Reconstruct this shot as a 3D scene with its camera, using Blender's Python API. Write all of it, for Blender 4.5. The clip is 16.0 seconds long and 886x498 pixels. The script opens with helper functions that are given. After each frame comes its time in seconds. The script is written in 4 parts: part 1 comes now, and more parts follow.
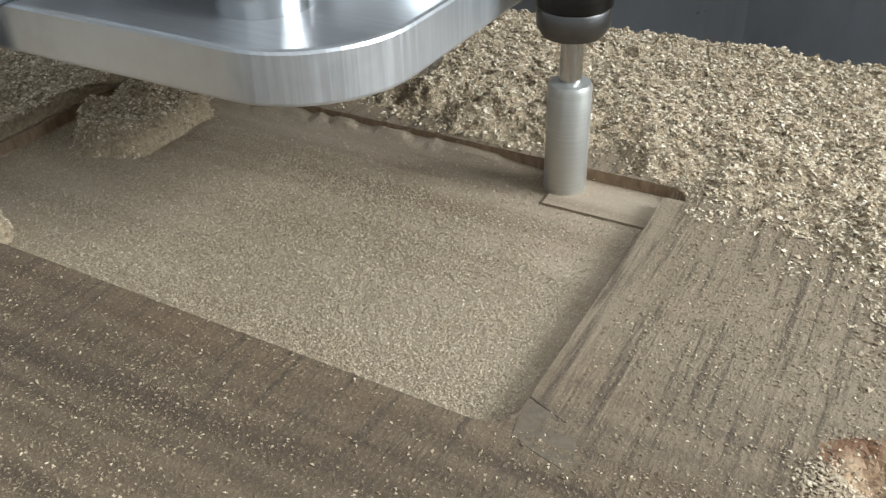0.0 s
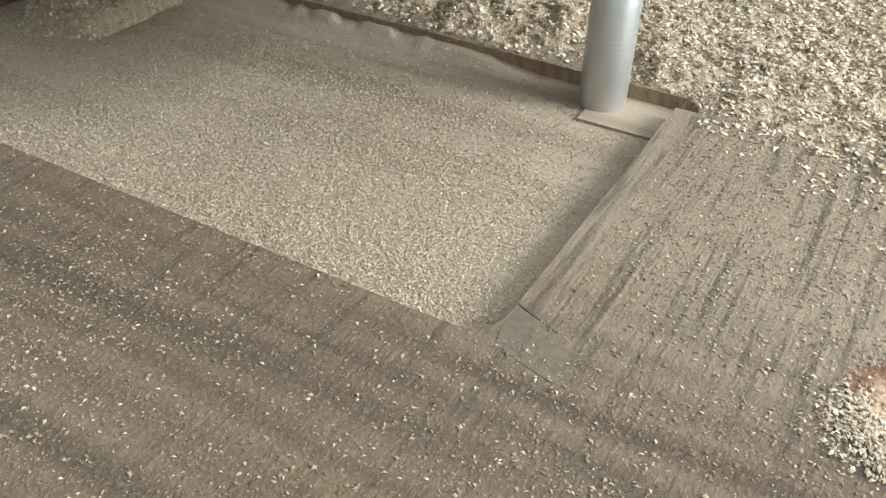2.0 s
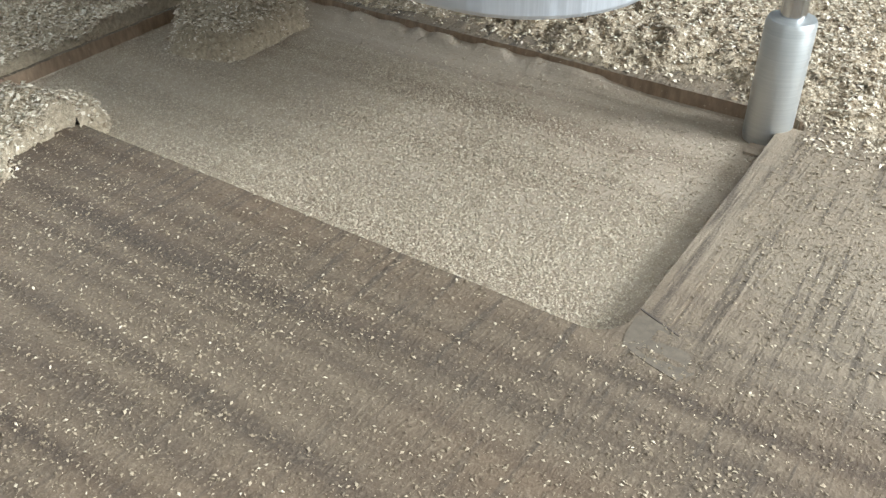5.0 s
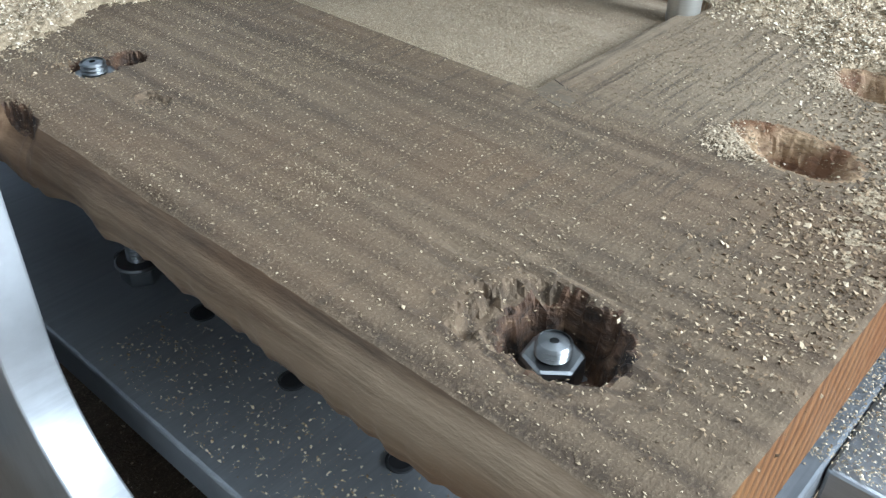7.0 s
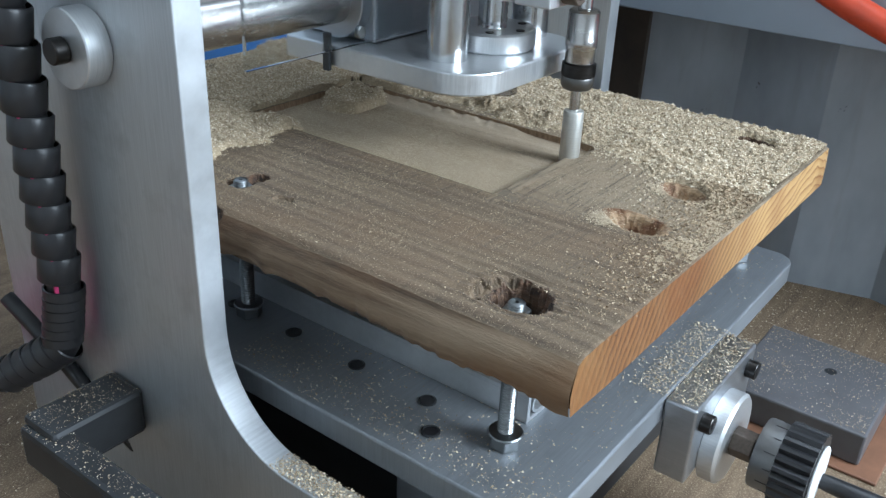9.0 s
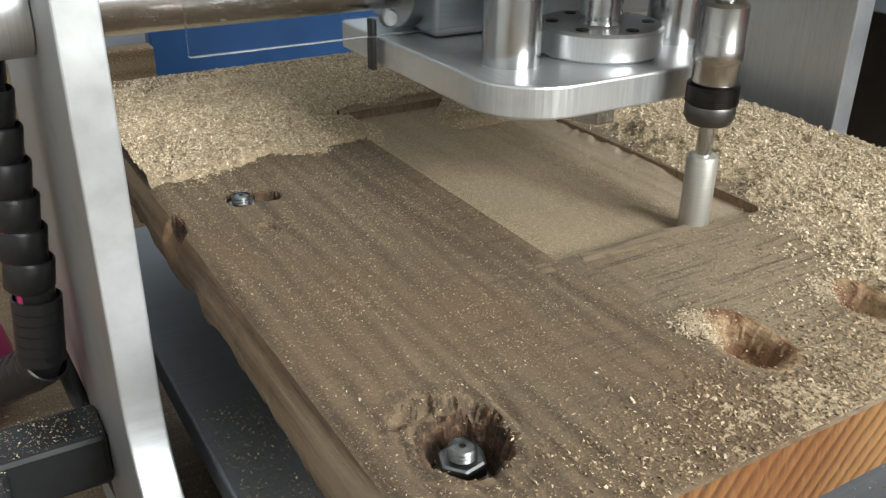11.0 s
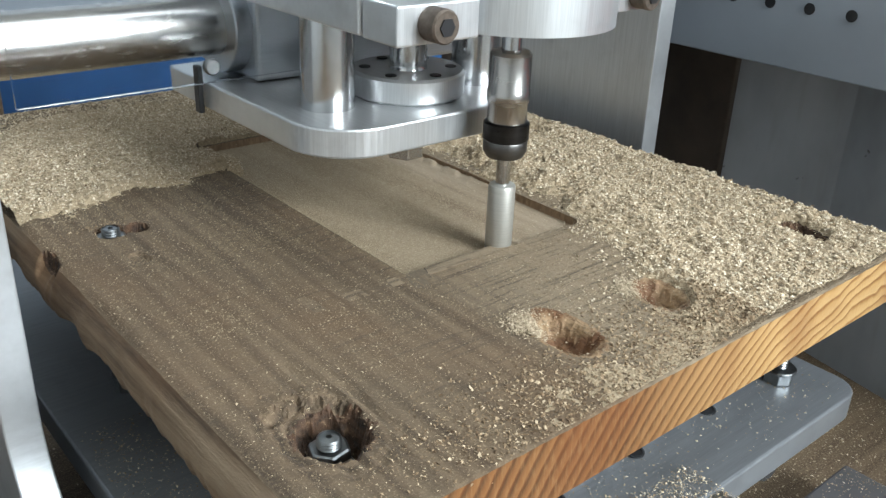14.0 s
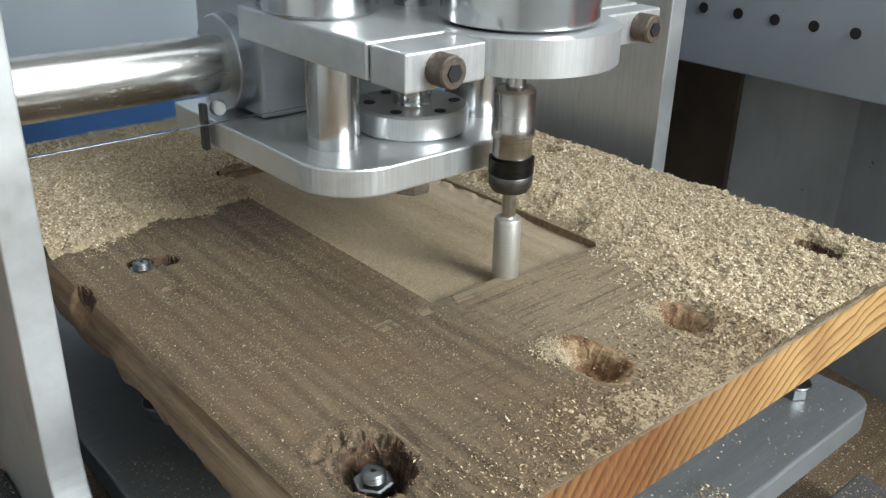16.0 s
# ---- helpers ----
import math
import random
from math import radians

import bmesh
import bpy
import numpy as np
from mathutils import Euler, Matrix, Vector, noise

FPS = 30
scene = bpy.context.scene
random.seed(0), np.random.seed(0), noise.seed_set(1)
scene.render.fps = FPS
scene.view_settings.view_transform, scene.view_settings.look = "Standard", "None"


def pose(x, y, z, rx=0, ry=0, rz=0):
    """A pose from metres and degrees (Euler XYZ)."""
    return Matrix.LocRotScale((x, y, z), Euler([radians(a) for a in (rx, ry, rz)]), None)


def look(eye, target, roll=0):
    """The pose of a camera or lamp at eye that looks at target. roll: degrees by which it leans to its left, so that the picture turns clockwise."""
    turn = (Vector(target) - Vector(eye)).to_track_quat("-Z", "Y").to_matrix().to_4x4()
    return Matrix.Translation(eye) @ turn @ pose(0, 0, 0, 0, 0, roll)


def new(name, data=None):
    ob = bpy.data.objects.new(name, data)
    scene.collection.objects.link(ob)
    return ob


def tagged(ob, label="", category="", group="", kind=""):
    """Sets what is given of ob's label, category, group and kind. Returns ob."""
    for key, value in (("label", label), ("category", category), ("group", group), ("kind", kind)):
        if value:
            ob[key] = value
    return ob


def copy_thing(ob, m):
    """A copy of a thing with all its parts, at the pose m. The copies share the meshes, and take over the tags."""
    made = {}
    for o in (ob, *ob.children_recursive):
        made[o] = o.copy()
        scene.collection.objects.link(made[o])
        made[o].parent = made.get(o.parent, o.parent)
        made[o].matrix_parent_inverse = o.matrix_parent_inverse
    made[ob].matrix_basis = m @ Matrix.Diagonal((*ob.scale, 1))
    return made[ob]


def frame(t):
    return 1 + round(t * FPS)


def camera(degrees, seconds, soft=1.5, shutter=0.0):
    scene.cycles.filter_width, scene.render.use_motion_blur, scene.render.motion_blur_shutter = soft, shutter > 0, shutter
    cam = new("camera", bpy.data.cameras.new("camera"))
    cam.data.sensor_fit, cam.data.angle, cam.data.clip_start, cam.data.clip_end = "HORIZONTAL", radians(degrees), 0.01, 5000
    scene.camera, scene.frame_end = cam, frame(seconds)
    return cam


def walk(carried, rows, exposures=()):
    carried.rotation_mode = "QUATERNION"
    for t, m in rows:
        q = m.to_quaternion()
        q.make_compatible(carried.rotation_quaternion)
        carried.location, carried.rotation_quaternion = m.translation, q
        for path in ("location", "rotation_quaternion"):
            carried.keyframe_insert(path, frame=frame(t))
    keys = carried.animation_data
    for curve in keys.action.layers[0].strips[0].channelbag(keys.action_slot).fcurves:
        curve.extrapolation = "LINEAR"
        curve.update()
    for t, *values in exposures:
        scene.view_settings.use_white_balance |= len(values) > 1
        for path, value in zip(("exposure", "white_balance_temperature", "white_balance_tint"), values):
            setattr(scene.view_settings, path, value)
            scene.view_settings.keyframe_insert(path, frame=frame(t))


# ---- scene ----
# World: the milling machine stands still. x runs along the gantry, y away from the camera, z up; z = 0 is the board's top.
cam = camera(53.0, 16.0, soft=1.4)
PATH = [
    (0, (0.0002, 0.0345, 0.1233), (0.7168, 0.4539, -0.4341), -2.01),
    (0.5, (0.0046, 0.0427, 0.1165), (0.7150, 0.4641, -0.4472), -0.98),
    (1, (0.0120, 0.0497, 0.1050), (0.7259, 0.4474, -0.4713), 0.15),
    (1.5, (0.0134, 0.0438, 0.1000), (0.7185, 0.4514, -0.4802), 1.02),
    (2, (0.0103, 0.0506, 0.0991), (0.7138, 0.4390, -0.4960), 1.92),
    (2.5, (0.0069, 0.0588, 0.1035), (0.6986, 0.4703, -0.4900), 1.57),
    (3, (-0.0011, 0.0647, 0.1022), (0.6749, 0.4985, -0.4935), 0.48),
    (3.5, (-0.0042, 0.0680, 0.1040), (0.6634, 0.5171, -0.4899), -1.18),
    (3.7, (-0.0039, 0.0698, 0.1065), (0.6672, 0.5169, -0.4850), -0.75),
    (5.8, (-0.0166, 0.0649, 0.1090), (0.6441, 0.5510, -0.4630), -0.76),
    (6, (-0.0293, 0.0611, 0.0939), (0.6510, 0.5587, -0.4442), 1.01),
    (6.5, (-0.0507, 0.0233, 0.0987), (0.5856, 0.5495, -0.4655), -0.32),
    (7, (-0.0884, -0.0269, 0.1157), (0.5187, 0.5120, -0.4683), 0.75),
    (7.5, (-0.1339, -0.0581, 0.1365), (0.5320, 0.4608, -0.3995), -0.45),
    (8, (-0.2304, -0.0957, 0.1732), (0.4948, 0.3938, -0.3111), 0.82),
    (8.2, (-0.2717, -0.1172, 0.1867), (0.4733, 0.3661, -0.2731), 2.48),
    (10.3, (-0.1426, -0.1251, 0.1670), (0.4678, 0.5300, -0.2782), 0.95),
    (10.5, (-0.1137, -0.1233, 0.1617), (0.4641, 0.5658, -0.2756), 0.94),
    (11, (-0.0732, -0.1115, 0.1452), (0.3892, 0.6578, -0.2957), 0.76),
    (11.5, (-0.0607, -0.1043, 0.1295), (0.3632, 0.6907, -0.3043), 4.88),
    (12, (-0.0513, -0.1064, 0.1278), (0.3900, 0.6773, -0.3091), 4.15),
    (12.5, (-0.0534, -0.1282, 0.1203), (0.4421, 0.6106, -0.3364), 4.10),
    (13, (-0.0576, -0.1408, 0.1135), (0.4673, 0.5760, -0.3456), 4.39),
    (13.5, (-0.0735, -0.1405, 0.1335), (0.4868, 0.5653, -0.3000), 3.07),
    (14, (-0.0935, -0.1441, 0.1643), (0.5014, 0.5410, -0.2561), 2.37),
    (14.5, (-0.0926, -0.1289, 0.1638), (0.5202, 0.5377, -0.2604), 3.02),
    (15, (-0.1014, -0.1455, 0.1792), (0.4820, 0.5556, -0.2309), 2.17),
    (15.5, (-0.1065, -0.1375, 0.1787), (0.4822, 0.5574, -0.2342), 2.26),
    (16, (-0.1064, -0.1377, 0.1785), (0.4936, 0.5436, -0.2406), 1.42),
]
walk(cam, [(t, look(eye, target, roll)) for t, eye, target, roll in PATH],
     exposures=[(0, -0.30, 6500, 10), (1.0, -0.15, 6500, 10), (2.0, 0.10, 6450, 10), (3.7, 0.32, 6350, 10), (6.0, 0.28, 5900, 8), (6.5, 0.25, 5850, 8), (7.0, 0.0, 5900, 8), (7.5, -0.05, 5800, 8),
                (8.0, -0.15, 5500, 7), (8.6, -0.15, 5600, 7), (10.3, -0.25, 6900, 10), (11.5, -0.35, 7300, 11), (13.0, -0.15, 6900, 10), (13.5, -0.1, 6500, 9), (14.0, -0.25, 6600, 8), (16, -0.36, 6900, 8)])

FEED = 0.0051            # cutter feed, metres a second
TURN_T = 5.5             # the moment the cutter reaches the corner
CUT_X, CUT_Y, CUT_R = 0.2075, 0.1150, 0.0060
BENCH_Z = -0.190


def table_shift(t):
    return -FEED * max(0.0, TURN_T - t)


def spindle_x(t):
    return CUT_X - FEED * max(0.0, t - TURN_T)


# ---- light ----
world = bpy.data.worlds.new("sky")
scene.world = world
world.use_nodes = True
wn = world.node_tree.nodes
sky = wn.new("ShaderNodeTexSky")
sky.sky_type, sky.sun_disc = "NISHITA", False
sky.sun_elevation, sky.sun_rotation = radians(35), radians(150)
wn["Background"].inputs["Strength"].default_value = 0.12
world.node_tree.links.new(sky.outputs["Color"], wn["Background"].inputs["Color"])

DAYLIGHT = (0.90, 0.99, 1.05)
WINDOW_AND_FILL = [  # centre, the point it faces, width, height, watts
    ((0.45, -1.49, 0.85), (0.45, 0.0, 0.85), 0.8, 0.8, 88),
    # overhead fill from no seen source, added to brighten the board's top
    ((0.75, -0.45, 1.59), (0.75, -0.45, 0.0), 1.3, 1.3, 25),
]
for c, aim, w, h, p in WINDOW_AND_FILL:
    ld = bpy.data.lights.new("window_and_fill_light", "AREA")
    ld.shape, ld.size, ld.size_y, ld.energy, ld.color = "RECTANGLE", w, h, p, DAYLIGHT
    new("window_and_fill_light", ld).matrix_world = look(c, aim)


# ---- materials ----
def mat(name):
    m = bpy.data.materials.new(name)
    m.use_nodes = True
    nt = m.node_tree
    return m, nt, nt.nodes["Principled BSDF"]


def node(nt, kind, **kw):
    n = nt.nodes.new("ShaderNode" + kind)
    for k, v in kw.items():
        n.inputs[k.replace("_", " ")].default_value = v
    return n


def ramp(nt, fac, stops):
    r = nt.nodes.new("ShaderNodeValToRGB")
    el = r.color_ramp.elements
    while len(el) < len(stops):
        el.new(0.5)
    for e, (p, c) in zip(el, stops):
        e.position = p
        e.color = (*c, 1) if len(c) == 3 else c
    nt.links.new(fac, r.inputs["Fac"])
    return r.outputs["Color"]


def coords(nt, scale=(1, 1, 1), rot=(0, 0, 0)):
    tc = nt.nodes.new("ShaderNodeTexCoord")
    mp = nt.nodes.new("ShaderNodeMapping")
    mp.inputs["Scale"].default_value = scale
    mp.inputs["Rotation"].default_value = rot
    nt.links.new(tc.outputs["Object"], mp.inputs["Vector"])
    return mp.outputs["Vector"]


def noise_of(nt, vec, scale, detail=4, rough=0.6, dist=0.0):
    n = node(nt, "TexNoise", Scale=scale, Detail=detail, Roughness=rough, Distortion=dist)
    nt.links.new(vec, n.inputs["Vector"])
    return n.outputs["Fac"]


def mix(nt, fac, a, b, mode="MIX"):
    n = nt.nodes.new("ShaderNodeMix")
    n.data_type, n.blend_type = "RGBA", mode
    for sock, val in ((n.inputs[0], fac), (n.inputs[6], a), (n.inputs[7], b)):
        if isinstance(val, bpy.types.NodeSocket):
            nt.links.new(val, sock)
        elif isinstance(val, (int, float)):
            sock.default_value = val
        else:
            sock.default_value = (*val, 1)
    return n.outputs[2]


def bump(nt, bsdf, height, strength=0.3, dist=0.001):
    b = node(nt, "Bump", Strength=strength, Distance=dist)
    nt.links.new(height, b.inputs["Height"])
    nt.links.new(b.outputs["Normal"], bsdf.inputs["Normal"])


def put(nt, out, sock):
    nt.links.new(out, sock)


def metal(name, color, rough, grain=(1, 1, 60), scale=40, metallic=1.0, var=0.12):
    m, nt, b = mat(name)
    v = coords(nt, grain)
    n = noise_of(nt, v, scale, 5, 0.7)
    dirt = noise_of(nt, coords(nt), 35, 4, 0.65)
    dark = tuple(c * (1 - 2.2 * var) for c in color)
    base = ramp(nt, n, [(0.25, dark), (0.75, color)])
    base = mix(nt, ramp(nt, dirt, [(0.55, (0, 0, 0)), (0.8, (0.5, 0.5, 0.5))]), base, tuple(c * 0.55 for c in color))
    put(nt, base, b.inputs["Base Color"])
    b.inputs["Metallic"].default_value = metallic
    put(nt, ramp(nt, n, [(0.2, (rough * 0.75,) * 3), (0.8, (min(1, rough * 1.3),) * 3)]), b.inputs["Roughness"])
    bump(nt, b, n, 0.08, 0.0004)
    return m


def plain(name, color, rough, metallic=0.0, var=0.25, scale=60):
    m, nt, b = mat(name)
    n = noise_of(nt, coords(nt), scale, 5, 0.65)
    put(nt, ramp(nt, n, [(0.3, tuple(c * (1 - var) for c in color)), (0.7, color)]), b.inputs["Base Color"])
    b.inputs["Roughness"].default_value = rough
    b.inputs["Metallic"].default_value = metallic
    bump(nt, b, n, 0.12, 0.0006)
    return m


def board_top():
    """Weathered sawn softwood: dark grain bands along y, fine saw lines across, fine dust."""
    m, nt, b = mat("weathered_wood")
    grain = noise_of(nt, coords(nt, (1, 0.045, 1)), 190, 4, 0.6, 0.3)
    wv = node(nt, "TexWave", Scale=34, Distortion=8.0, Detail=4, Detail_Scale=0.8, Detail_Roughness=0.55)
    wv.wave_type, wv.bands_direction = "BANDS", "X"
    nt.links.new(coords(nt, (1, 0.13, 1), (0, 0, 0.05)), wv.inputs["Vector"])
    soft = noise_of(nt, coords(nt, (1, 0.08, 1), (0, 0, 0.04)), 85, 3, 0.55, 0.4)
    band = mix(nt, 0.74, wv.outputs["Fac"], soft)
    big = noise_of(nt, coords(nt, (1, 0.5, 1)), 16, 3, 0.55)
    saw = noise_of(nt, coords(nt, (0.05, 1, 1), (0, 0, 0.06)), 380, 4, 0.7, 0.2)
    fine = noise_of(nt, coords(nt), 1000, 3, 0.75)
    col = ramp(nt, band, [(0.32, (0.048, 0.031, 0.018)), (0.46, (0.090, 0.061, 0.035)), (0.64, (0.128, 0.090, 0.054))])
    col = mix(nt, 0.30, col, ramp(nt, grain, [(0.3, (0.045, 0.030, 0.018)), (0.7, (0.185, 0.130, 0.080))]))
    col = mix(nt, ramp(nt, big, [(0.42, (0, 0, 0)), (0.68, (0.55, 0.55, 0.55))]), col, (0.125, 0.070, 0.034))
    px = nt.nodes.new("ShaderNodeSeparateXYZ")
    nt.links.new(coords(nt), px.inputs[0])
    for kx, ky, size, sx in ((0.0265, 0.0450, 0.026, 1.0), (0.0290, 0.1905, 0.0095, 1.2)):
        mp = nt.nodes.new("ShaderNodeMapping")
        mp.inputs["Location"].default_value = (-kx * sx, -ky * 0.8, 0)
        mp.inputs["Scale"].default_value = (sx, 0.8, 0)
        tc = nt.nodes.new("ShaderNodeTexCoord")
        nt.links.new(tc.outputs["Object"], mp.inputs["Vector"])
        rings = node(nt, "TexWave", Scale=0.75 / size * 2.2, Distortion=9.0, Detail=4, Detail_Scale=1.2, Detail_Roughness=0.6)
        rings.wave_type, rings.rings_direction = "RINGS", "Z"
        nt.links.new(mp.outputs["Vector"], rings.inputs["Vector"])
        dist = nt.nodes.new("ShaderNodeVectorMath")
        dist.operation = "LENGTH"
        nt.links.new(mp.outputs["Vector"], dist.inputs[0])
        wob = nt.nodes.new("ShaderNodeMath")
        wob.operation = "MULTIPLY_ADD"
        nt.links.new(noise_of(nt, coords(nt), 120, 3, 0.6), wob.inputs[0])
        wob.inputs[1].default_value = size * 0.5
        nt.links.new(dist.outputs["Value"], wob.inputs[2])
        near = ramp(nt, wob.outputs[0], [(size * 0.70, (0.60,) * 3), (size * 1.25, (0.0,) * 3)])
        kcol = ramp(nt, rings.outputs["Fac"], [(0.2, (0.030, 0.018, 0.010)), (0.55, (0.085, 0.053, 0.030)), (0.85, (0.150, 0.102, 0.062))])
        col = mix(nt, near, col, kcol)
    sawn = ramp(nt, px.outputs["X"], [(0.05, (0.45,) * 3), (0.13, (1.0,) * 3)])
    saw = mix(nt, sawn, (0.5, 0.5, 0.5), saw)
    # thin pale dust right of x 0.105; the tint also brightens that side
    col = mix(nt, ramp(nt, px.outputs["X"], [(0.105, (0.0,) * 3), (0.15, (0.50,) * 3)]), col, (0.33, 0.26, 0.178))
    col = mix(nt, ramp(nt, saw, [(0.51, (0, 0, 0)), (0.62, (0.75, 0.75, 0.75))]), col, (0.055, 0.039, 0.025))
    col = mix(nt, ramp(nt, fine, [(0.52, (0, 0, 0)), (0.68, (0.45, 0.45, 0.45))]), col, (0.25, 0.188, 0.120))
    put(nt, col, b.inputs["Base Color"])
    b.inputs["Roughness"].default_value = 0.85
    s = mix(nt, 0.5, saw, grain)
    bump(nt, b, mix(nt, 0.35, s, fine), 0.8, 0.0014)
    return m


def board_side():
    m, nt, b = mat("weathered_edge_wood")
    grain = noise_of(nt, coords(nt, (1, 0.05, 1)), 130, 5, 0.65, 0.4)
    big = noise_of(nt, coords(nt, (1, 0.3, 1)), 28, 4, 0.6)
    col = ramp(nt, grain, [(0.34, (0.055, 0.035, 0.022)), (0.5, (0.165, 0.112, 0.069)), (0.68, (0.28, 0.205, 0.135))])
    col = mix(nt, ramp(nt, big, [(0.42, (0, 0, 0)), (0.66, (0.55, 0.55, 0.55))]), col, (0.19, 0.095, 0.038))
    put(nt, col, b.inputs["Base Color"])
    b.inputs["Roughness"].default_value = 0.8
    bump(nt, b, mix(nt, 0.35, grain, noise_of(nt, coords(nt, (1, 0.4, 1)), 420, 4, 0.7)), 0.55, 0.0018)
    return m


def end_grain():
    """Sawn pine end: slanting growth rings, redder and denser to one side, paler to the other."""
    m, nt, b = mat("end_grain_wood")
    tc = nt.nodes.new("ShaderNodeTexCoord")
    mp = nt.nodes.new("ShaderNodeMapping")
    mp.inputs["Location"].default_value = (-0.300, 0, 0.150)
    mp.inputs["Scale"].default_value = (1, 0.0, 1)
    nt.links.new(tc.outputs["Object"], mp.inputs["Vector"])
    wob = noise_of(nt, coords(nt, (1, 0, 1)), 22, 3, 0.5)
    add = nt.nodes.new("ShaderNodeVectorMath")
    add.operation = "MULTIPLY_ADD"
    nt.links.new(wob, add.inputs[0])
    add.inputs[1].default_value = (0.022, 0, 0.022)
    nt.links.new(mp.outputs["Vector"], add.inputs[2])
    w = node(nt, "TexWave", Scale=60, Distortion=1.2, Detail=3, Detail_Scale=1.5, Detail_Roughness=0.6)
    w.wave_type, w.rings_direction, w.wave_profile = "RINGS", "Y", "SAW"
    nt.links.new(add.outputs[0], w.inputs["Vector"])
    red = ramp(nt, w.outputs["Fac"], [(0.0, (0.175, 0.064, 0.016)), (0.35, (0.135, 0.042, 0.010)), (0.72, (0.040, 0.010, 0.0025)), (1.0, (0.120, 0.038, 0.009))])
    pale = ramp(nt, w.outputs["Fac"], [(0.0, (0.50, 0.325, 0.145)), (0.60, (0.44, 0.265, 0.102)), (0.88, (0.21, 0.088, 0.024)), (1.0, (0.45, 0.28, 0.115))])
    px = nt.nodes.new("ShaderNodeSeparateXYZ")
    nt.links.new(coords(nt), px.inputs[0])
    side = mix(nt, 0.25, ramp(nt, px.outputs["X"], [(0.115, (0, 0, 0)), (0.215, (1, 1, 1))]), noise_of(nt, coords(nt, (1, 0, 1)), 18, 2, 0.5))
    col = mix(nt, side, red, pale)
    col = mix(nt, ramp(nt, px.outputs["X"], [(0.0, (0.6,) * 3), (0.03, (0.0,) * 3)]), col, (0.22, 0.108, 0.034))
    big = noise_of(nt, coords(nt, (1, 0, 0.6)), 16, 2, 0.5)
    col = mix(nt, ramp(nt, big, [(0.50, (0, 0, 0)), (0.66, (0.5, 0.5, 0.5))]), col, (0.14, 0.040, 0.009))
    fib = noise_of(nt, coords(nt, (1, 1, 0.2)), 900, 3, 0.6)
    col = mix(nt, ramp(nt, fib, [(0.5, (0, 0, 0)), (0.75, (0.30, 0.30, 0.30))]), col, (0.33, 0.20, 0.09))
    put(nt, col, b.inputs["Base Color"])
    b.inputs["Roughness"].default_value = 0.55
    bump(nt, b, fib, 0.3, 0.0005)
    return m


def pocket_floor():
    m, nt, b = mat("milled_wood")
    grain = noise_of(nt, coords(nt, (1, 0.035, 1)), 110, 4, 0.55, 0.3)
    big = noise_of(nt, coords(nt, (1, 0.3, 1)), 25, 3, 0.5)
    fine = noise_of(nt, coords(nt), 1500, 3, 0.7)
    col = ramp(nt, grain, [(0.3, (0.205, 0.146, 0.094)), (0.5, (0.30, 0.228, 0.156)), (0.7, (0.36, 0.28, 0.196))])
    col = mix(nt, ramp(nt, big, [(0.4, (0, 0, 0)), (0.7, (0.5, 0.5, 0.5))]), col, (0.42, 0.345, 0.26))
    col = mix(nt, ramp(nt, fine, [(0.5, (0, 0, 0)), (0.7, (0.4, 0.4, 0.4))]), col, (0.50, 0.42, 0.31))
    put(nt, col, b.inputs["Base Color"])
    b.inputs["Roughness"].default_value = 0.9
    bump(nt, b, fine, 0.35, 0.0005)
    return m


def pocket_wall():
    m, nt, b = mat("cut_wall_wood")
    n = noise_of(nt, coords(nt, (1, 1, 0.3)), 500, 4, 0.6)
    put(nt, ramp(nt, n, [(0.3, (0.17, 0.108, 0.062)), (0.7, (0.31, 0.21, 0.128))]), b.inputs["Base Color"])
    b.inputs["Roughness"].default_value = 0.75
    bump(nt, b, n, 0.4, 0.0006)
    return m


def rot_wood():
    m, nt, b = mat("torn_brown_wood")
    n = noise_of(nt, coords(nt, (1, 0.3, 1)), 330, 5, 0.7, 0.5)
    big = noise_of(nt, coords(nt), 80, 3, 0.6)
    # dark brown, near black in the low spots of the bump noise
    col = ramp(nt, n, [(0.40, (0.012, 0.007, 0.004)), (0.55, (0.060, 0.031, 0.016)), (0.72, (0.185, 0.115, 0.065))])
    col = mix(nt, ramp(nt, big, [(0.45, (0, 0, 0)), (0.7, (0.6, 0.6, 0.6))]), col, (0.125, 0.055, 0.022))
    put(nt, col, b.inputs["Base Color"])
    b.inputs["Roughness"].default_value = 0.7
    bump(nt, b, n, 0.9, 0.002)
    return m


def bore_wood():
    """Smooth scooped hole: pale tan fibres turning red-brown."""
    m, nt, b = mat("scooped_hole_wood")
    n = noise_of(nt, coords(nt, (1, 0.25, 1)), 420, 5, 0.7, 0.5)
    big = noise_of(nt, coords(nt), 75, 2, 0.5)
    col = ramp(nt, big, [(0.40, (0.14, 0.064, 0.026)), (0.60, (0.34, 0.228, 0.128))])
    col = mix(nt, ramp(nt, n, [(0.34, (0.8, 0.8, 0.8)), (0.52, (0, 0, 0))]), col, (0.085, 0.035, 0.016))
    put(nt, col, b.inputs["Base Color"])
    b.inputs["Roughness"].default_value = 0.7
    bump(nt, b, n, 0.6, 0.0012)
    return m


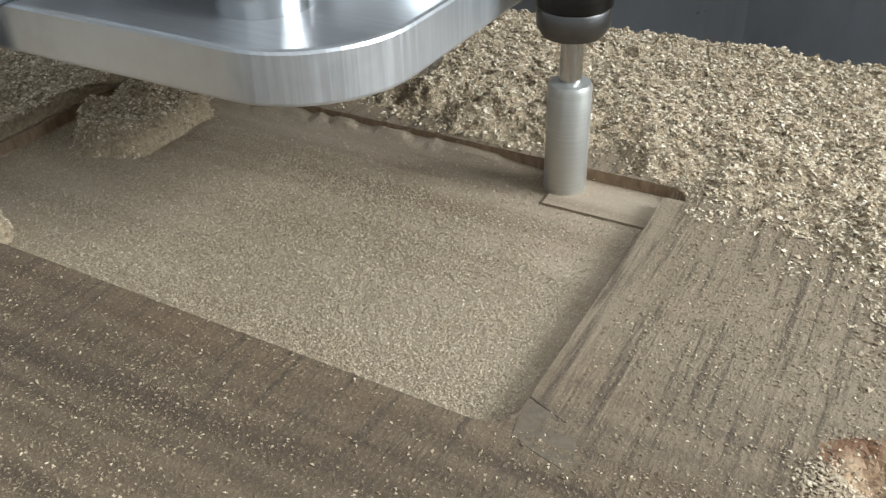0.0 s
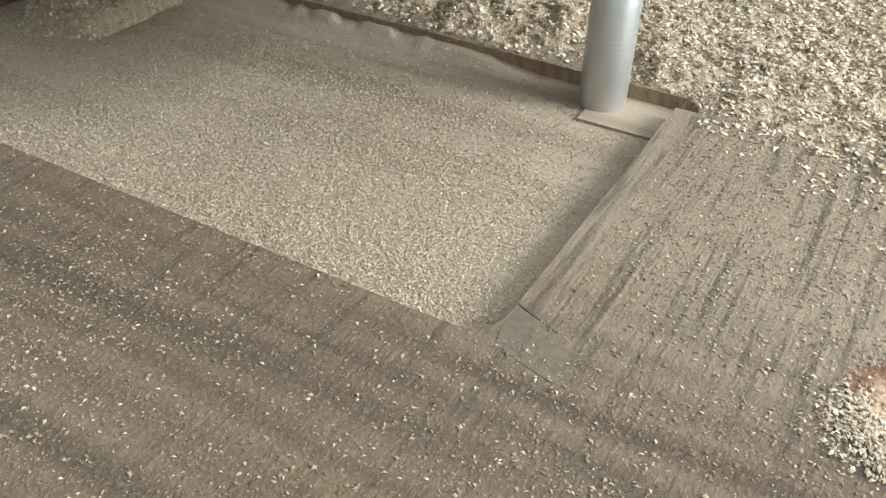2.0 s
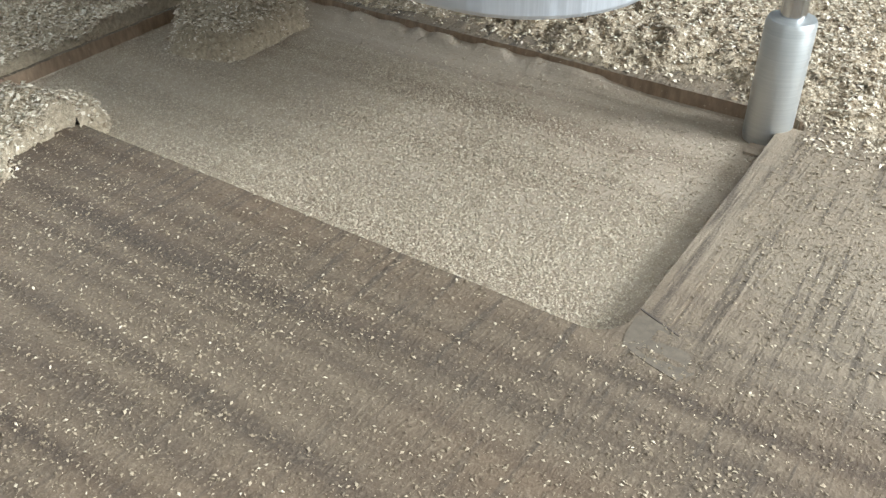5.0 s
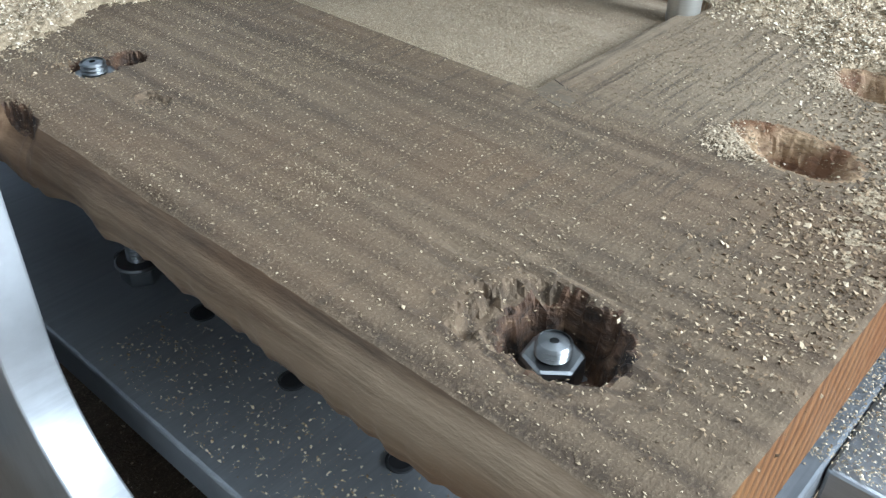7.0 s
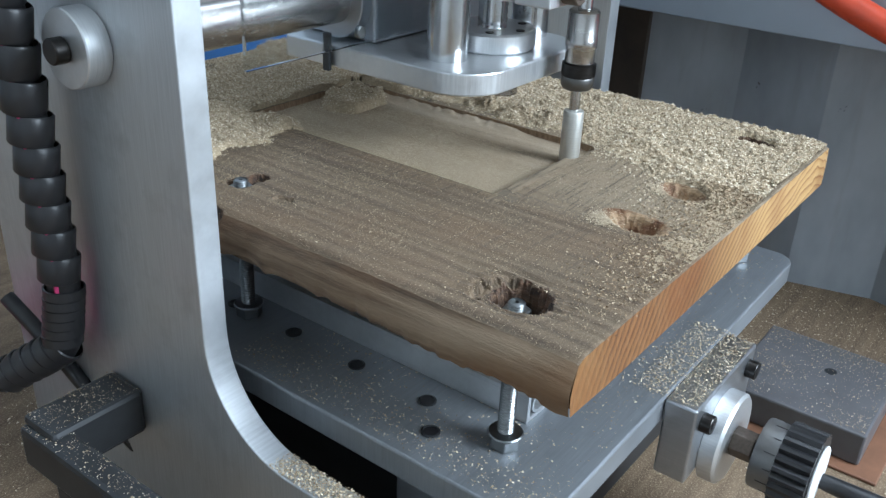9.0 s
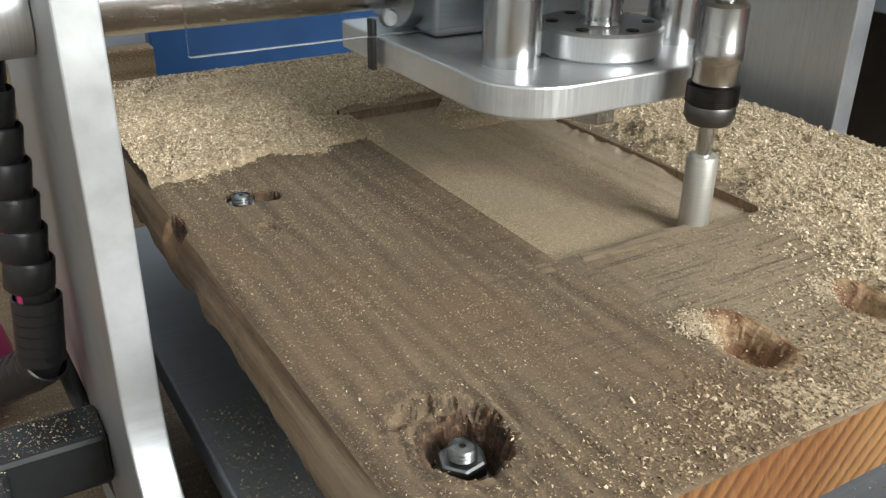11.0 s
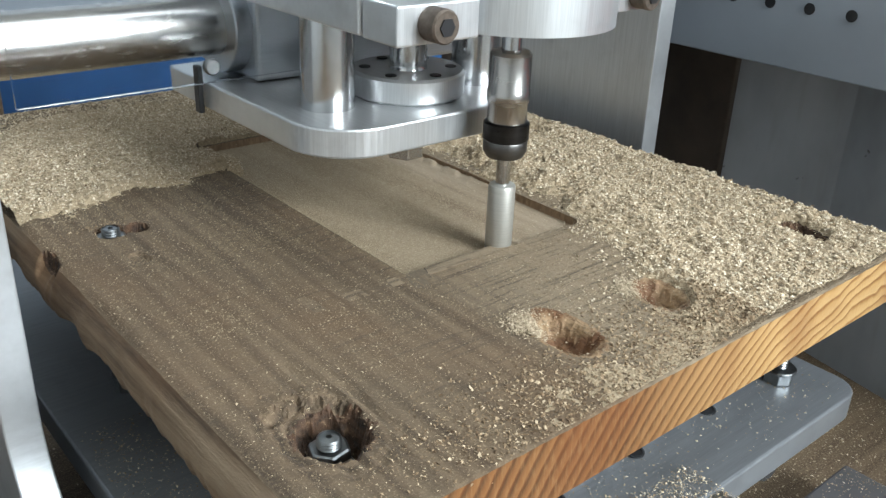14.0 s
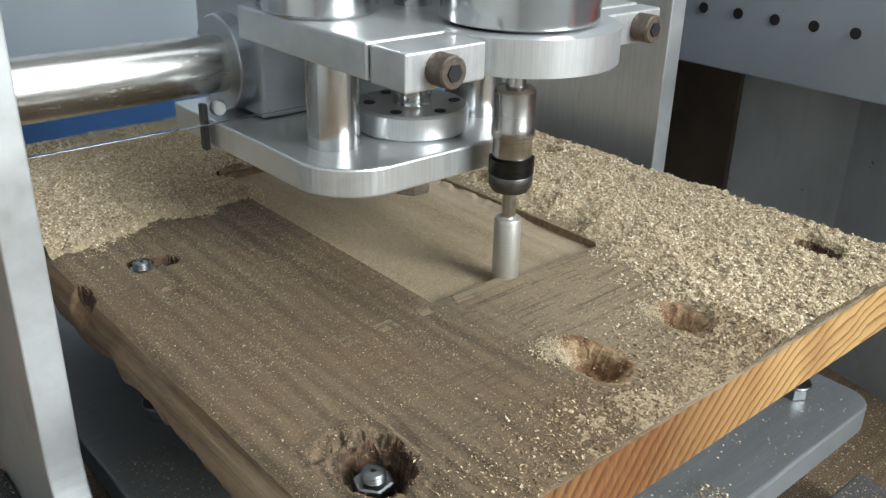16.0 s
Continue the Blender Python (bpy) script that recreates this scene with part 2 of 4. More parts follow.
def dust(name, dark, light):
    m, nt, b = mat(name)
    g = nt.nodes.new("ShaderNodeNewGeometry")
    n = noise_of(nt, coords(nt), 700, 4, 0.75)
    col = ramp(nt, g.outputs["Random Per Island"], [(0.0, dark), (0.55, tuple((a + c) / 2 for a, c in zip(dark, light))), (1.0, light)])
    col = mix(nt, ramp(nt, n, [(0.35, (0.7, 0.7, 0.7)), (0.65, (0, 0, 0))]), col, tuple(c * 0.45 for c in dark))
    put(nt, col, b.inputs["Base Color"])
    b.inputs["Roughness"].default_value = 0.9
    bump(nt, b, n, 0.9, 0.002)
    return m


def chip_mat(name, stops):
    m, nt, b = mat(name)
    g = nt.nodes.new("ShaderNodeNewGeometry")
    put(nt, ramp(nt, g.outputs["Random Per Island"], stops), b.inputs["Base Color"])
    b.inputs["Roughness"].default_value = 0.85
    return m


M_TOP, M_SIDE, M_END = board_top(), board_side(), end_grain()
M_FLOOR, M_WALL, M_ROT, M_BORE = pocket_floor(), pocket_wall(), rot_wood(), bore_wood()
M_DUST = dust("sawdust", (0.43, 0.325, 0.205), (0.64, 0.515, 0.355))
M_CHIP = chip_mat("wood_chips", [(0.0, (0.20, 0.138, 0.080)), (0.25, (0.40, 0.308, 0.200)), (0.75, (0.59, 0.488, 0.350)), (1.0, (0.80, 0.70, 0.55))])
M_BROWN_CHIP = chip_mat("brown_wood_chips", [(0.0, (0.085, 0.050, 0.026)), (0.35, (0.20, 0.132, 0.074)), (0.8, (0.34, 0.248, 0.152)), (1.0, (0.56, 0.45, 0.31))])
M_FINE = chip_mat("fine_shavings", [(0.0, (0.13, 0.092, 0.054)), (0.5, (0.24, 0.178, 0.110)), (0.9, (0.36, 0.28, 0.182)), (1.0, (0.56, 0.46, 0.32))])
M_GRAIN = chip_mat("pale_wood_grains", [(0.0, (0.29, 0.218, 0.142)), (0.5, (0.40, 0.316, 0.216)), (1.0, (0.56, 0.465, 0.335))])
M_RESIN = plain("grey_resin_stain", (0.150, 0.114, 0.076), 0.88, 0.0, 0.45, 500)
M_ALU = metal("machined_aluminium", (0.74, 0.755, 0.77), 0.36, (60, 1, 1), 30, metallic=0.82)
M_ALU_V = metal("brushed_aluminium", (0.55, 0.57, 0.60), 0.36, (1, 1, 40), 60)
M_PLATE = metal("dull_grey_aluminium", (0.62, 0.64, 0.66), 0.42, (1, 30, 1), 30, metallic=0.75)
M_CHROME = metal("polished_steel", (0.64, 0.65, 0.66), 0.18, (1, 1, 1), 60, var=0.06)
M_SATIN = metal("satin_steel", (0.52, 0.50, 0.48), 0.24, (1, 1, 4), 60, var=0.06)
M_NUT = metal("blackened_steel", (0.055, 0.052, 0.05), 0.32, (1, 1, 10), 60)
M_COLLAR = metal("dull_dark_steel", (0.17, 0.165, 0.16), 0.4, (1, 1, 10), 60)
M_CUTTER = metal("spinning_carbide", (0.56, 0.545, 0.50), 0.42, (1, 1, 90), 30, metallic=0.75)
M_ZINC = metal("zinc_plated_steel", (0.26, 0.27, 0.275), 0.34, (1, 1, 1), 200)
M_TABLE = metal("grey_table_aluminium", (0.30, 0.318, 0.34), 0.40, (1, 20, 1), 30, metallic=0.6)
M_RUST = plain("rusty_steel", (0.15, 0.118, 0.095), 0.5, 0.6, 0.5, 500)
M_BLACK = plain("black_plastic", (0.018, 0.018, 0.02), 0.38)
M_DARK = plain("black_anodised_metal", (0.035, 0.037, 0.04), 0.4, 0.3)
M_PANEL = plain("blue_grey_painted_steel", (0.31, 0.345, 0.39), 0.45, 0.0, 0.10, 9)


def stained_steel():
    m, nt, b = mat("stained_grey_steel")
    big = noise_of(nt, coords(nt, (1, 1, 0.5)), 14, 4, 0.6)
    spot = noise_of(nt, coords(nt), 55, 3, 0.6)
    drip = noise_of(nt, coords(nt, (1, 1, 0.15)), 60, 3, 0.6)
    col = ramp(nt, big, [(0.35, (0.28, 0.30, 0.325)), (0.65, (0.40, 0.425, 0.455))])
    col = mix(nt, ramp(nt, drip, [(0.58, (0, 0, 0)), (0.78, (0.4, 0.4, 0.4))]), col, (0.26, 0.25, 0.24))
    col = mix(nt, ramp(nt, spot, [(0.71, (0, 0, 0)), (0.75, (1, 1, 1))]), col, (0.045, 0.032, 0.024))
    put(nt, col, b.inputs["Base Color"])
    b.inputs["Roughness"].default_value = 0.5
    return m


M_STAIN = stained_steel()
M_BLUE = plain("blue_painted_panel", (0.018, 0.085, 0.24), 0.4, 0.0, 0.3, 12)
# pale, for more bounce light inside the unseen room
M_ROOM = plain("grey_plaster", (0.70, 0.71, 0.71), 0.9, 0.0, 0.15, 6)
M_CEIL = plain("white_plaster", (0.8, 0.8, 0.78), 0.9, 0.0, 0.1, 6)
M_PINK = plain("pink_plastic", (0.45, 0.035, 0.13), 0.5, 0.0, 0.2, 20)
M_RED = plain("orange_red_paint", (0.62, 0.07, 0.025), 0.4, 0.0, 0.25, 60)
M_SLAB = plain("grey_cast_plastic", (0.115, 0.112, 0.118), 0.35, 0.0, 0.3, 40)
M_COPPER = plain("red_brown_sheet", (0.22, 0.105, 0.06), 0.5, 0.0, 0.3, 60)
M_BROWN = plain("stained_brown_board", (0.085, 0.062, 0.045), 0.8, 0.0, 0.5, 18)
M_DIAL = plain("grey_dial_metal", (0.22, 0.22, 0.22), 0.4, 0.7)
M_WHITE = plain("white_plastic", (0.72, 0.72, 0.72), 0.45, 0.0, 0.06)


def bench_wood():
    m, nt, b = mat("bench_plywood")
    g = noise_of(nt, coords(nt, (0.06, 1, 1)), 120, 4, 0.6, 0.4)
    fine = noise_of(nt, coords(nt), 800, 3, 0.7)
    col = ramp(nt, g, [(0.3, (0.095, 0.060, 0.034)), (0.7, (0.19, 0.13, 0.08))])
    col = mix(nt, ramp(nt, fine, [(0.5, (0, 0, 0)), (0.68, (0.6, 0.6, 0.6))]), col, (0.48, 0.38, 0.25))
    put(nt, col, b.inputs["Base Color"])
    b.inputs["Roughness"].default_value = 0.75
    bump(nt, b, fine, 0.4, 0.001)
    return m


def clear_sheet():
    m, nt, b = mat("scratched_clear_acrylic")
    n = noise_of(nt, coords(nt), 60, 5, 0.7)
    b.inputs["Base Color"].default_value = (0.93, 0.95, 0.96, 1)
    put(nt, ramp(nt, n, [(0.4, (0.02,) * 3), (0.75, (0.22,) * 3)]), b.inputs["Roughness"])
    b.inputs["Transmission Weight"].default_value = 1.0
    b.inputs["IOR"].default_value = 1.12
    return m


M_BENCH, M_CLEAR = bench_wood(), clear_sheet()


# ---- mesh tools ----
def empty(name, at=(0, 0, 0), **tags):
    ob = new(name)
    ob.location = at
    ob.empty_display_size = 0.02
    return tagged(ob, **tags)


def part(name, bm, material, parent=None, label="", smooth=None):
    me = bpy.data.meshes.new(name)
    bmesh.ops.recalc_face_normals(bm, faces=bm.faces)
    if smooth is not None:
        for f in bm.faces:
            f.smooth = True
        for e in bm.edges:
            if len(e.link_faces) == 2 and e.calc_face_angle(0) > radians(smooth):
                e.smooth = False
    bm.to_mesh(me)
    bm.free()
    for m in (material if isinstance(material, (list, tuple)) else [material]):
        me.materials.append(m)
    ob = new(name, me)
    if parent is not None:
        ob.parent = parent
    if label:
        ob["label"] = label
    return ob


def thing(name, bm, material, label, category, group="", kind="", smooth=None):
    return tagged(part(name, bm, material, None, "", smooth), label, category, group, kind)


def add_box(bm, lo, hi, bevel=0.0, seg=2):
    r = bmesh.ops.create_cube(bm, size=1.0)
    vs = r["verts"]
    c = [(a + b) / 2 for a, b in zip(lo, hi)]
    s = [b - a for a, b in zip(lo, hi)]
    bmesh.ops.scale(bm, vec=s, verts=vs)
    bmesh.ops.translate(bm, vec=c, verts=vs)
    if bevel:
        es = list({e for v in vs for e in v.link_edges})
        bmesh.ops.bevel(bm, geom=es, offset=bevel, segments=seg, affect="EDGES", profile=0.5)
    return bm


def box(lo, hi, bevel=0.0, seg=2):
    return add_box(bmesh.new(), lo, hi, bevel, seg)


def add_lathe(bm, profile, n=40, at=(0, 0, 0), axis="z", cap=True):
    """Turn (radius, height) pairs about an axis through at."""
    rings = []
    for r, h in profile:
        ring = []
        for k in range(n):
            a = 2 * math.pi * k / n
            c, s = r * math.cos(a), r * math.sin(a)
            p = {"z": (c, s, h), "y": (c, h, s), "x": (h, c, s)}[axis]
            ring.append(bm.verts.new([p[i] + at[i] for i in range(3)]))
        rings.append(ring)
    for a, b in zip(rings, rings[1:]):
        for k in range(n):
            bm.faces.new((a[k], a[(k + 1) % n], b[(k + 1) % n], b[k]))
    if cap:
        bm.faces.new(rings[0][::-1])
        bm.faces.new(rings[-1])
    return bm


def lathe(profile, n=40, at=(0, 0, 0), axis="z", cap=True):
    return add_lathe(bmesh.new(), profile, n, at, axis, cap)


def rod(r, h0, h1, n=32, at=(0, 0, 0), axis="z", ch=0.0006):
    return lathe([(r - ch, h0), (r, h0 + ch), (r, h1 - ch), (r - ch, h1)], n, at, axis)


def add_prism(bm, outline, z0, z1, plane="xy"):
    """Extrude a closed outline. plane xy: along z; yz: along x; xz: along y."""
    def p(u, v, w):
        return {"xy": (u, v, w), "yz": (w, u, v), "xz": (u, w, v)}[plane]
    lo = [bm.verts.new(p(u, v, z0)) for u, v in outline]
    hi = [bm.verts.new(p(u, v, z1)) for u, v in outline]
    n = len(outline)
    bm.faces.new(lo[::-1])
    bm.faces.new(hi)
    for k in range(n):
        bm.faces.new((lo[k], lo[(k + 1) % n], hi[(k + 1) % n], hi[k]))
    return bm


def prism(outline, z0, z1, plane="xy", bevel=0.0):
    bm = add_prism(bmesh.new(), outline, z0, z1, plane)
    if bevel:
        bmesh.ops.recalc_face_normals(bm, faces=bm.faces)
        es = [e for e in bm.edges if e.calc_face_angle(0) > radians(50)]
        bmesh.ops.bevel(bm, geom=es, offset=bevel, segments=2, affect="EDGES", profile=0.5)
    return bm


def arc(cx, cy, r, a0, a1, n=10):
    return [(cx + r * math.cos(radians(a0 + (a1 - a0) * k / n)), cy + r * math.sin(radians(a0 + (a1 - a0) * k / n))) for k in range(n + 1)]


def rounded(x0, y0, x1, y1, r, n=8):
    return (arc(x1 - r, y0 + r, r, -90, 0, n) + arc(x1 - r, y1 - r, r, 0, 90, n)
            + arc(x0 + r, y1 - r, r, 90, 180, n) + arc(x0 + r, y0 + r, r, 180, 270, n))


def hexagon(r, turn=0.0):
    return [(r * math.cos(radians(60 * k + turn)), r * math.sin(radians(60 * k + turn))) for k in range(6)]


def thread_profile(r, z0, z1, pitch=0.00125):
    out, z = [], z0
    while z < z1:
        out += [(r, z), (r - 0.0006, z + pitch / 2)]
        z += pitch
    return out + [(r - 0.0004, z1)]


def grid_mesh(name, xs, ys, zf, mats, matf=None, smooth=True):
    """A sheet z = zf over the given grid lines, as a mesh."""
    X, Y = np.meshgrid(xs, ys)
    Z = zf(X, Y)
    nx, ny = len(xs), len(ys)
    co = np.stack([X, Y, Z], -1).reshape(-1, 3)
    k = np.arange(nx * ny).reshape(ny, nx)
    quads = np.stack([k[:-1, :-1], k[:-1, 1:], k[1:, 1:], k[1:, :-1]], -1).reshape(-1, 4)
    return co, quads, Z


def mesh_from(name, co, faces, mats, mat_index=None, smooth=False):
    me = bpy.data.meshes.new(name)
    n, k = faces.shape
    me.vertices.add(len(co))
    me.vertices.foreach_set("co", np.ascontiguousarray(co, dtype=np.float32).ravel())
    me.loops.add(n * k)
    me.loops.foreach_set("vertex_index", faces.astype(np.int32).ravel())
    me.polygons.add(n)
    me.polygons.foreach_set("loop_start", np.arange(0, n * k, k, dtype=np.int32))
    me.polygons.foreach_set("loop_total", np.full(n, k, dtype=np.int32))
    for m in mats:
        me.materials.append(m)
    if mat_index is not None:
        me.polygons.foreach_set("material_index", mat_index.astype(np.int32))
    me.polygons.foreach_set("use_smooth", np.full(n, smooth, dtype=bool))
    me.update(calc_edges=True)
    me.validate()
    return me


rng = np.random.default_rng(7)
LAT = rng.random((64, 64))


def vnoise(x, y, cell):
    """Smooth value noise on a lattice of that cell size."""
    u, v = np.asarray(x) / cell, np.asarray(y) / cell
    i, j = np.floor(u).astype(int), np.floor(v).astype(int)
    fu, fv = u - i, v - j
    fu, fv = fu * fu * (3 - 2 * fu), fv * fv * (3 - 2 * fv)
    a, b = LAT[i % 64, j % 64], LAT[(i + 1) % 64, j % 64]
    c, d = LAT[i % 64, (j + 1) % 64], LAT[(i + 1) % 64, (j + 1) % 64]
    return (a * (1 - fu) + b * fu) * (1 - fv) + (c * (1 - fu) + d * fu) * fv


def sstep(x, a, b):
    t = np.clip((x - a) / (b - a), 0, 1)
    return t * t * (3 - 2 * t)


# ---- the board ----
BW, BL, BT = 0.318, 0.430, 0.0255
PX0, PX1, PY0, PY1, PD = 0.1100, 0.2135, 0.1090, 0.308, 0.0045
HOLES = [  # x, y, half width, half length, depth, turn (degrees), raggedness
    (0.0275, 0.0440, 0.0126, 0.0150, 0.0150, -20, 0.22),
    (0.0270, 0.0545, 0.0150, 0.0120, 0.0034, -15, 0.55),
    (0.0300, 0.2235, 0.0075, 0.0075, 0.0060, 0, 0.25),
    (0.0410, 0.2215, 0.0050, 0.0060, 0.0075, 0, 0.3),
    (0.1290, 0.0415, 0.0115, 0.0190, 0.0105, -8, 0.14),
    (0.1830, 0.0402, 0.0105, 0.0140, 0.0095, -10, 0.12),
    (0.2920, 0.0390, 0.0080, 0.0135, 0.0070, -15, 0.35),
    (0.2955, 0.2230, 0.0055, 0.0090, 0.0060, 10, 0.35),
    (0.0290, 0.1905, 0.0045, 0.0060, 0.0016, 20, 0.5),
    (0.0000, 0.2130, 0.0035, 0.0100, 0.0060, 0, 0.5),
    (0.0720, 0.4080, 0.0090, 0.0080, 0.0030, 0, 0.4),
    (0.1500, 0.4100, 0.0120, 0.0070, 0.0030, 0, 0.4),
]


def hole_field(x, y, h):
    """0 at a hole's rim, 1 in its middle, negative outside."""
    cx, cy, a, b, d, turn, rag = h
    c, s = math.cos(radians(turn)), math.sin(radians(turn))
    u, v = (x - cx) * c + (y - cy) * s, -(x - cx) * s + (y - cy) * c
    r = np.sqrt((u / a) ** 2 + (v / b) ** 2) + rag * (vnoise(x + d, y, 0.004) - 0.5) + rag * 0.6 * (vnoise(x, y + d, 0.0015) - 0.5)
    return 1 - r


def pocket_field(x, y):
    """Distance inside the pocket's outline; negative outside."""
    r = CUT_R
    dx = np.maximum(PX0 + r - x, x - (PX1 - r))
    dy = np.maximum(PY0 + r - y, y - (PY1 - r))
    out = np.hypot(np.maximum(dx, 0), np.maximum(dy, 0)) + np.minimum(np.maximum(dx, dy), 0)
    return r - out


def board_z(x, y):
    z = 0.00028 * (vnoise(x * 6, y * 0.5, 0.02) - 0.5) + 0.00022 * (vnoise(x, y * 0.12, 0.0025) - 0.5)
    z = z - 0.00018 * sstep(x, 0.09, 0.13) * vnoise(x * 0.06, y, 0.0013)
    for h in HOLES:
        f = hole_field(x, y, h)
        wide = 0.75 if 0.1 < h[0] < 0.2 and h[1] < 0.1 else 0.35
        z = z - h[4] * sstep(f, 0.0, wide) * (0.85 + 0.3 * vnoise(x, y, 0.003))
    # loose wood torn up round the sunk bolt heads
    d = np.hypot((x - 0.029) / 0.019, (y - 0.050) / 0.034) + 0.35 * (vnoise(x, y * 0.25, 0.003) - 0.5)
    z = z - 0.0016 * sstep(d, 1.05, 0.8) * vnoise(x, y * 0.2, 0.0022)
    # worn front left arris
    z = z - 0.0022 * sstep(x, 0.005, -0.002) * (0.5 + 0.7 * vnoise(y, x, 0.03) + 0.3 * vnoise(y, x, 0.004)) - 0.0008 * sstep(y, 0.002, -0.001)
    p = pocket_field(x, y)
    inside = sstep(p, -0.00012, 0.00018)
    zp = -PD + 0.00012 * (vnoise(x * 0.15, y, 0.0035) - 0.5) + 0.0001 * (vnoise(x, y, 0.001) - 0.5)
    zp = zp + 0.0024 * np.exp(-(np.maximum(PX1 - x, 0) / 0.0045) ** 2) * sstep(y, 0.150, 0.175) * (0.6 + 0.8 * vnoise(x, y, 0.004))
    return z * (1 - inside) + zp * inside


def fine_lines(lo, hi, step, edges):
    v = list(np.arange(lo, hi, step)) + [hi]
    for e in edges:
        v += [e - 0.0012, e - 0.0007, e - 0.00012, e + 0.00018, e + 0.0006, e + 0.0012, e + 0.002, e + 0.003, e + 0.0042, e + 0.0054]
    v = np.unique(np.round(np.array(v), 6))
    keep = [v[0]]
    for a in v[1:]:
        if a - keep[-1] > 0.00011:
            keep.append(a)
    return np.array([a for a in keep if lo <= a <= hi])


def strip_part(outline, z1, root, above, side):
    """Wood that the cutter has yet to take away, down to the pocket's floor."""
    bm = prism(outline, -PD - 0.001, z1)
    bmesh.ops.recalc_face_normals(bm, faces=bm.faces)
    for f in bm.faces:
        f.material_index = 0 if f.normal.z > 0.5 else 1
    return part("uncut_strip", bm, [above, side], root, "strip of wood not yet milled away")


def build_board():
    root = empty("wooden_board", label="thick weathered pine board with a milled pocket, bolted over the table", category="board")
    xs = fine_lines(0.0, BW, 0.0011, (PX0, PX1 - 0.0054, PX1))
    ys = fine_lines(0.0, BL, 0.0011, (PY0, PY1 - 0.0054, PY1))
    co, quads, Z = grid_mesh("top", xs, ys, board_z, None)
    cx = co[quads].mean(1)
    fx, fy = cx[:, 0], cx[:, 1]
    mi = np.zeros(len(quads))
    p = pocket_field(fx, fy)
    mi[p > 0.00018] = 1
    mi[(p > -0.0001) & (p <= 0.00018)] = 2
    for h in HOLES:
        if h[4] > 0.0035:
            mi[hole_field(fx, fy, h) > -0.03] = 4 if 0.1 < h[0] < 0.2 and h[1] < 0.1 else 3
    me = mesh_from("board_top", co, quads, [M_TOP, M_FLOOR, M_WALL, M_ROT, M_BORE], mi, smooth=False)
    top = new("board_top", me)
    top.parent = root
    # sides and underside: a skirt with a waney lower left edge
    nx, ny = len(xs), len(ys)
    k = np.arange(nx * ny).reshape(ny, nx)

    def skirt(name, idx, off, material, rows=9):
        ring = co[idx]
        allco, t = [], np.linspace(0, 1, rows)
        for a in t:
            r = ring.copy()
            zb = -BT + off(ring)[2]
            r[:, 2] = ring[:, 2] * (1 - a) + zb * a
            w = off(ring)
            r[:, 0] += w[0] * a + w[3] * np.sin(a * math.pi) * 1.0
            r[:, 1] += w[1] * a + w[4] * np.sin(a * math.pi)
            allco.append(r)
        c = np.concatenate(allco)
        n = len(idx)
        q = []
        for j in range(rows - 1):
            i0 = np.arange(n - 1) + j * n
            q.append(np.stack([i0, i0 + 1, i0 + n + 1, i0 + n], -1))
        o = new(name, mesh_from(name, c, np.concatenate(q), [material], None, smooth=True))
        o.parent = root
        return c[-n:]

    def off_left(r):
        y = r[:, 1]
        wane = 0.004 * vnoise(y, y * 0 + 3, 0.03) + 0.0045 * vnoise(y, y * 0 + 9, 0.017) * sstep(y, 0.09, 0.15) + 0.0022 * vnoise(y, y * 0 + 2, 0.0055) * vnoise(y, y * 0 + 4, 0.03) + 0.0012 * vnoise(y, y * 0, 0.003)
        return (-0.0050 + 0.5 * wane, 0 * y, wane - 0.002, -0.0032 + 0.0008 * (vnoise(y, y * 0 + 5, 0.006) - 0.5), 0 * y)

    def off_flat(r):
        z = 0 * r[:, 0]
        return (z, z, z, z, z)

    def off_front(r):
        x = r[:, 0]
        c, k = [float(v[0]) for v in off_left(np.zeros((1, 3)))], sstep(x, 0.03, 0.0)
        return (c[0] * k, 0 * x - 0.0006, c[2] * k, c[3] * k, -0.0004 * vnoise(x, x * 0, 0.01))

    skirt("long_edge", k[:, 0], off_left, M_SIDE)
    skirt("end_face", k[0, :], off_front, M_END)
    skirt("long_edge", k[:, -1], off_flat, M_SIDE, 3)
    skirt("end_face", k[-1, :], off_flat, M_END, 3)
    u = bmesh.new()
    add_prism(u, [(0.003, 0.001), (BW, 0.001), (BW, BL), (0.003, BL)], -BT, -BT + 0.003)
    part("underside", u, M_SIDE, root)
    part("resin_patch", prism([(0.1098, 0.1128), (0.1128, 0.1136), (0.1180, 0.1138), (0.1194, 0.1120), (0.1182, 0.1082), (0.1164, 0.1046), (0.1130, 0.1012), (0.1092, 0.0990), (0.1060, 0.1010), (0.1072, 0.1062), (0.1084, 0.1100)], -0.001, 0.00006), M_RESIN, root, "smooth grey resin stain")
    part("crack", prism([(0.1204, 0.1140), (0.1207, 0.1139), (0.1172, 0.1050), (0.1170, 0.1051)], -0.001, 0.00012), M_BROWN, root, "thin dark crack")
    # strips that the cutter has yet to take away
    yi, r = PY0 + 0.0052, 0.0075
    front = [(PX0 - 0.004, PY0 - 0.0015), (CUT_X, PY0 - 0.0015), (CUT_X, yi)] + arc(PX0 + r, yi + r, r, 270, 180, 10) + [(PX0 - 0.004, yi + r)]
    a = strip_part(front, -0.00005, root, M_TOP, M_WALL)
    ye = CUT_Y + FEED * TURN_T + 0.002
    side = [(0.1960, PY0 - 0.002), (PX1 + 0.0012, PY0 - 0.002), (PX1 + 0.0012, ye)] + arc(CUT_X, ye, CUT_R, 0, -180, 10)[1:] + [(0.1960, ye)]
    b = strip_part(side, -0.0037, root, M_FLOOR, M_FLOOR)
    return root, a, b


board, strip_front, strip_side = build_board()


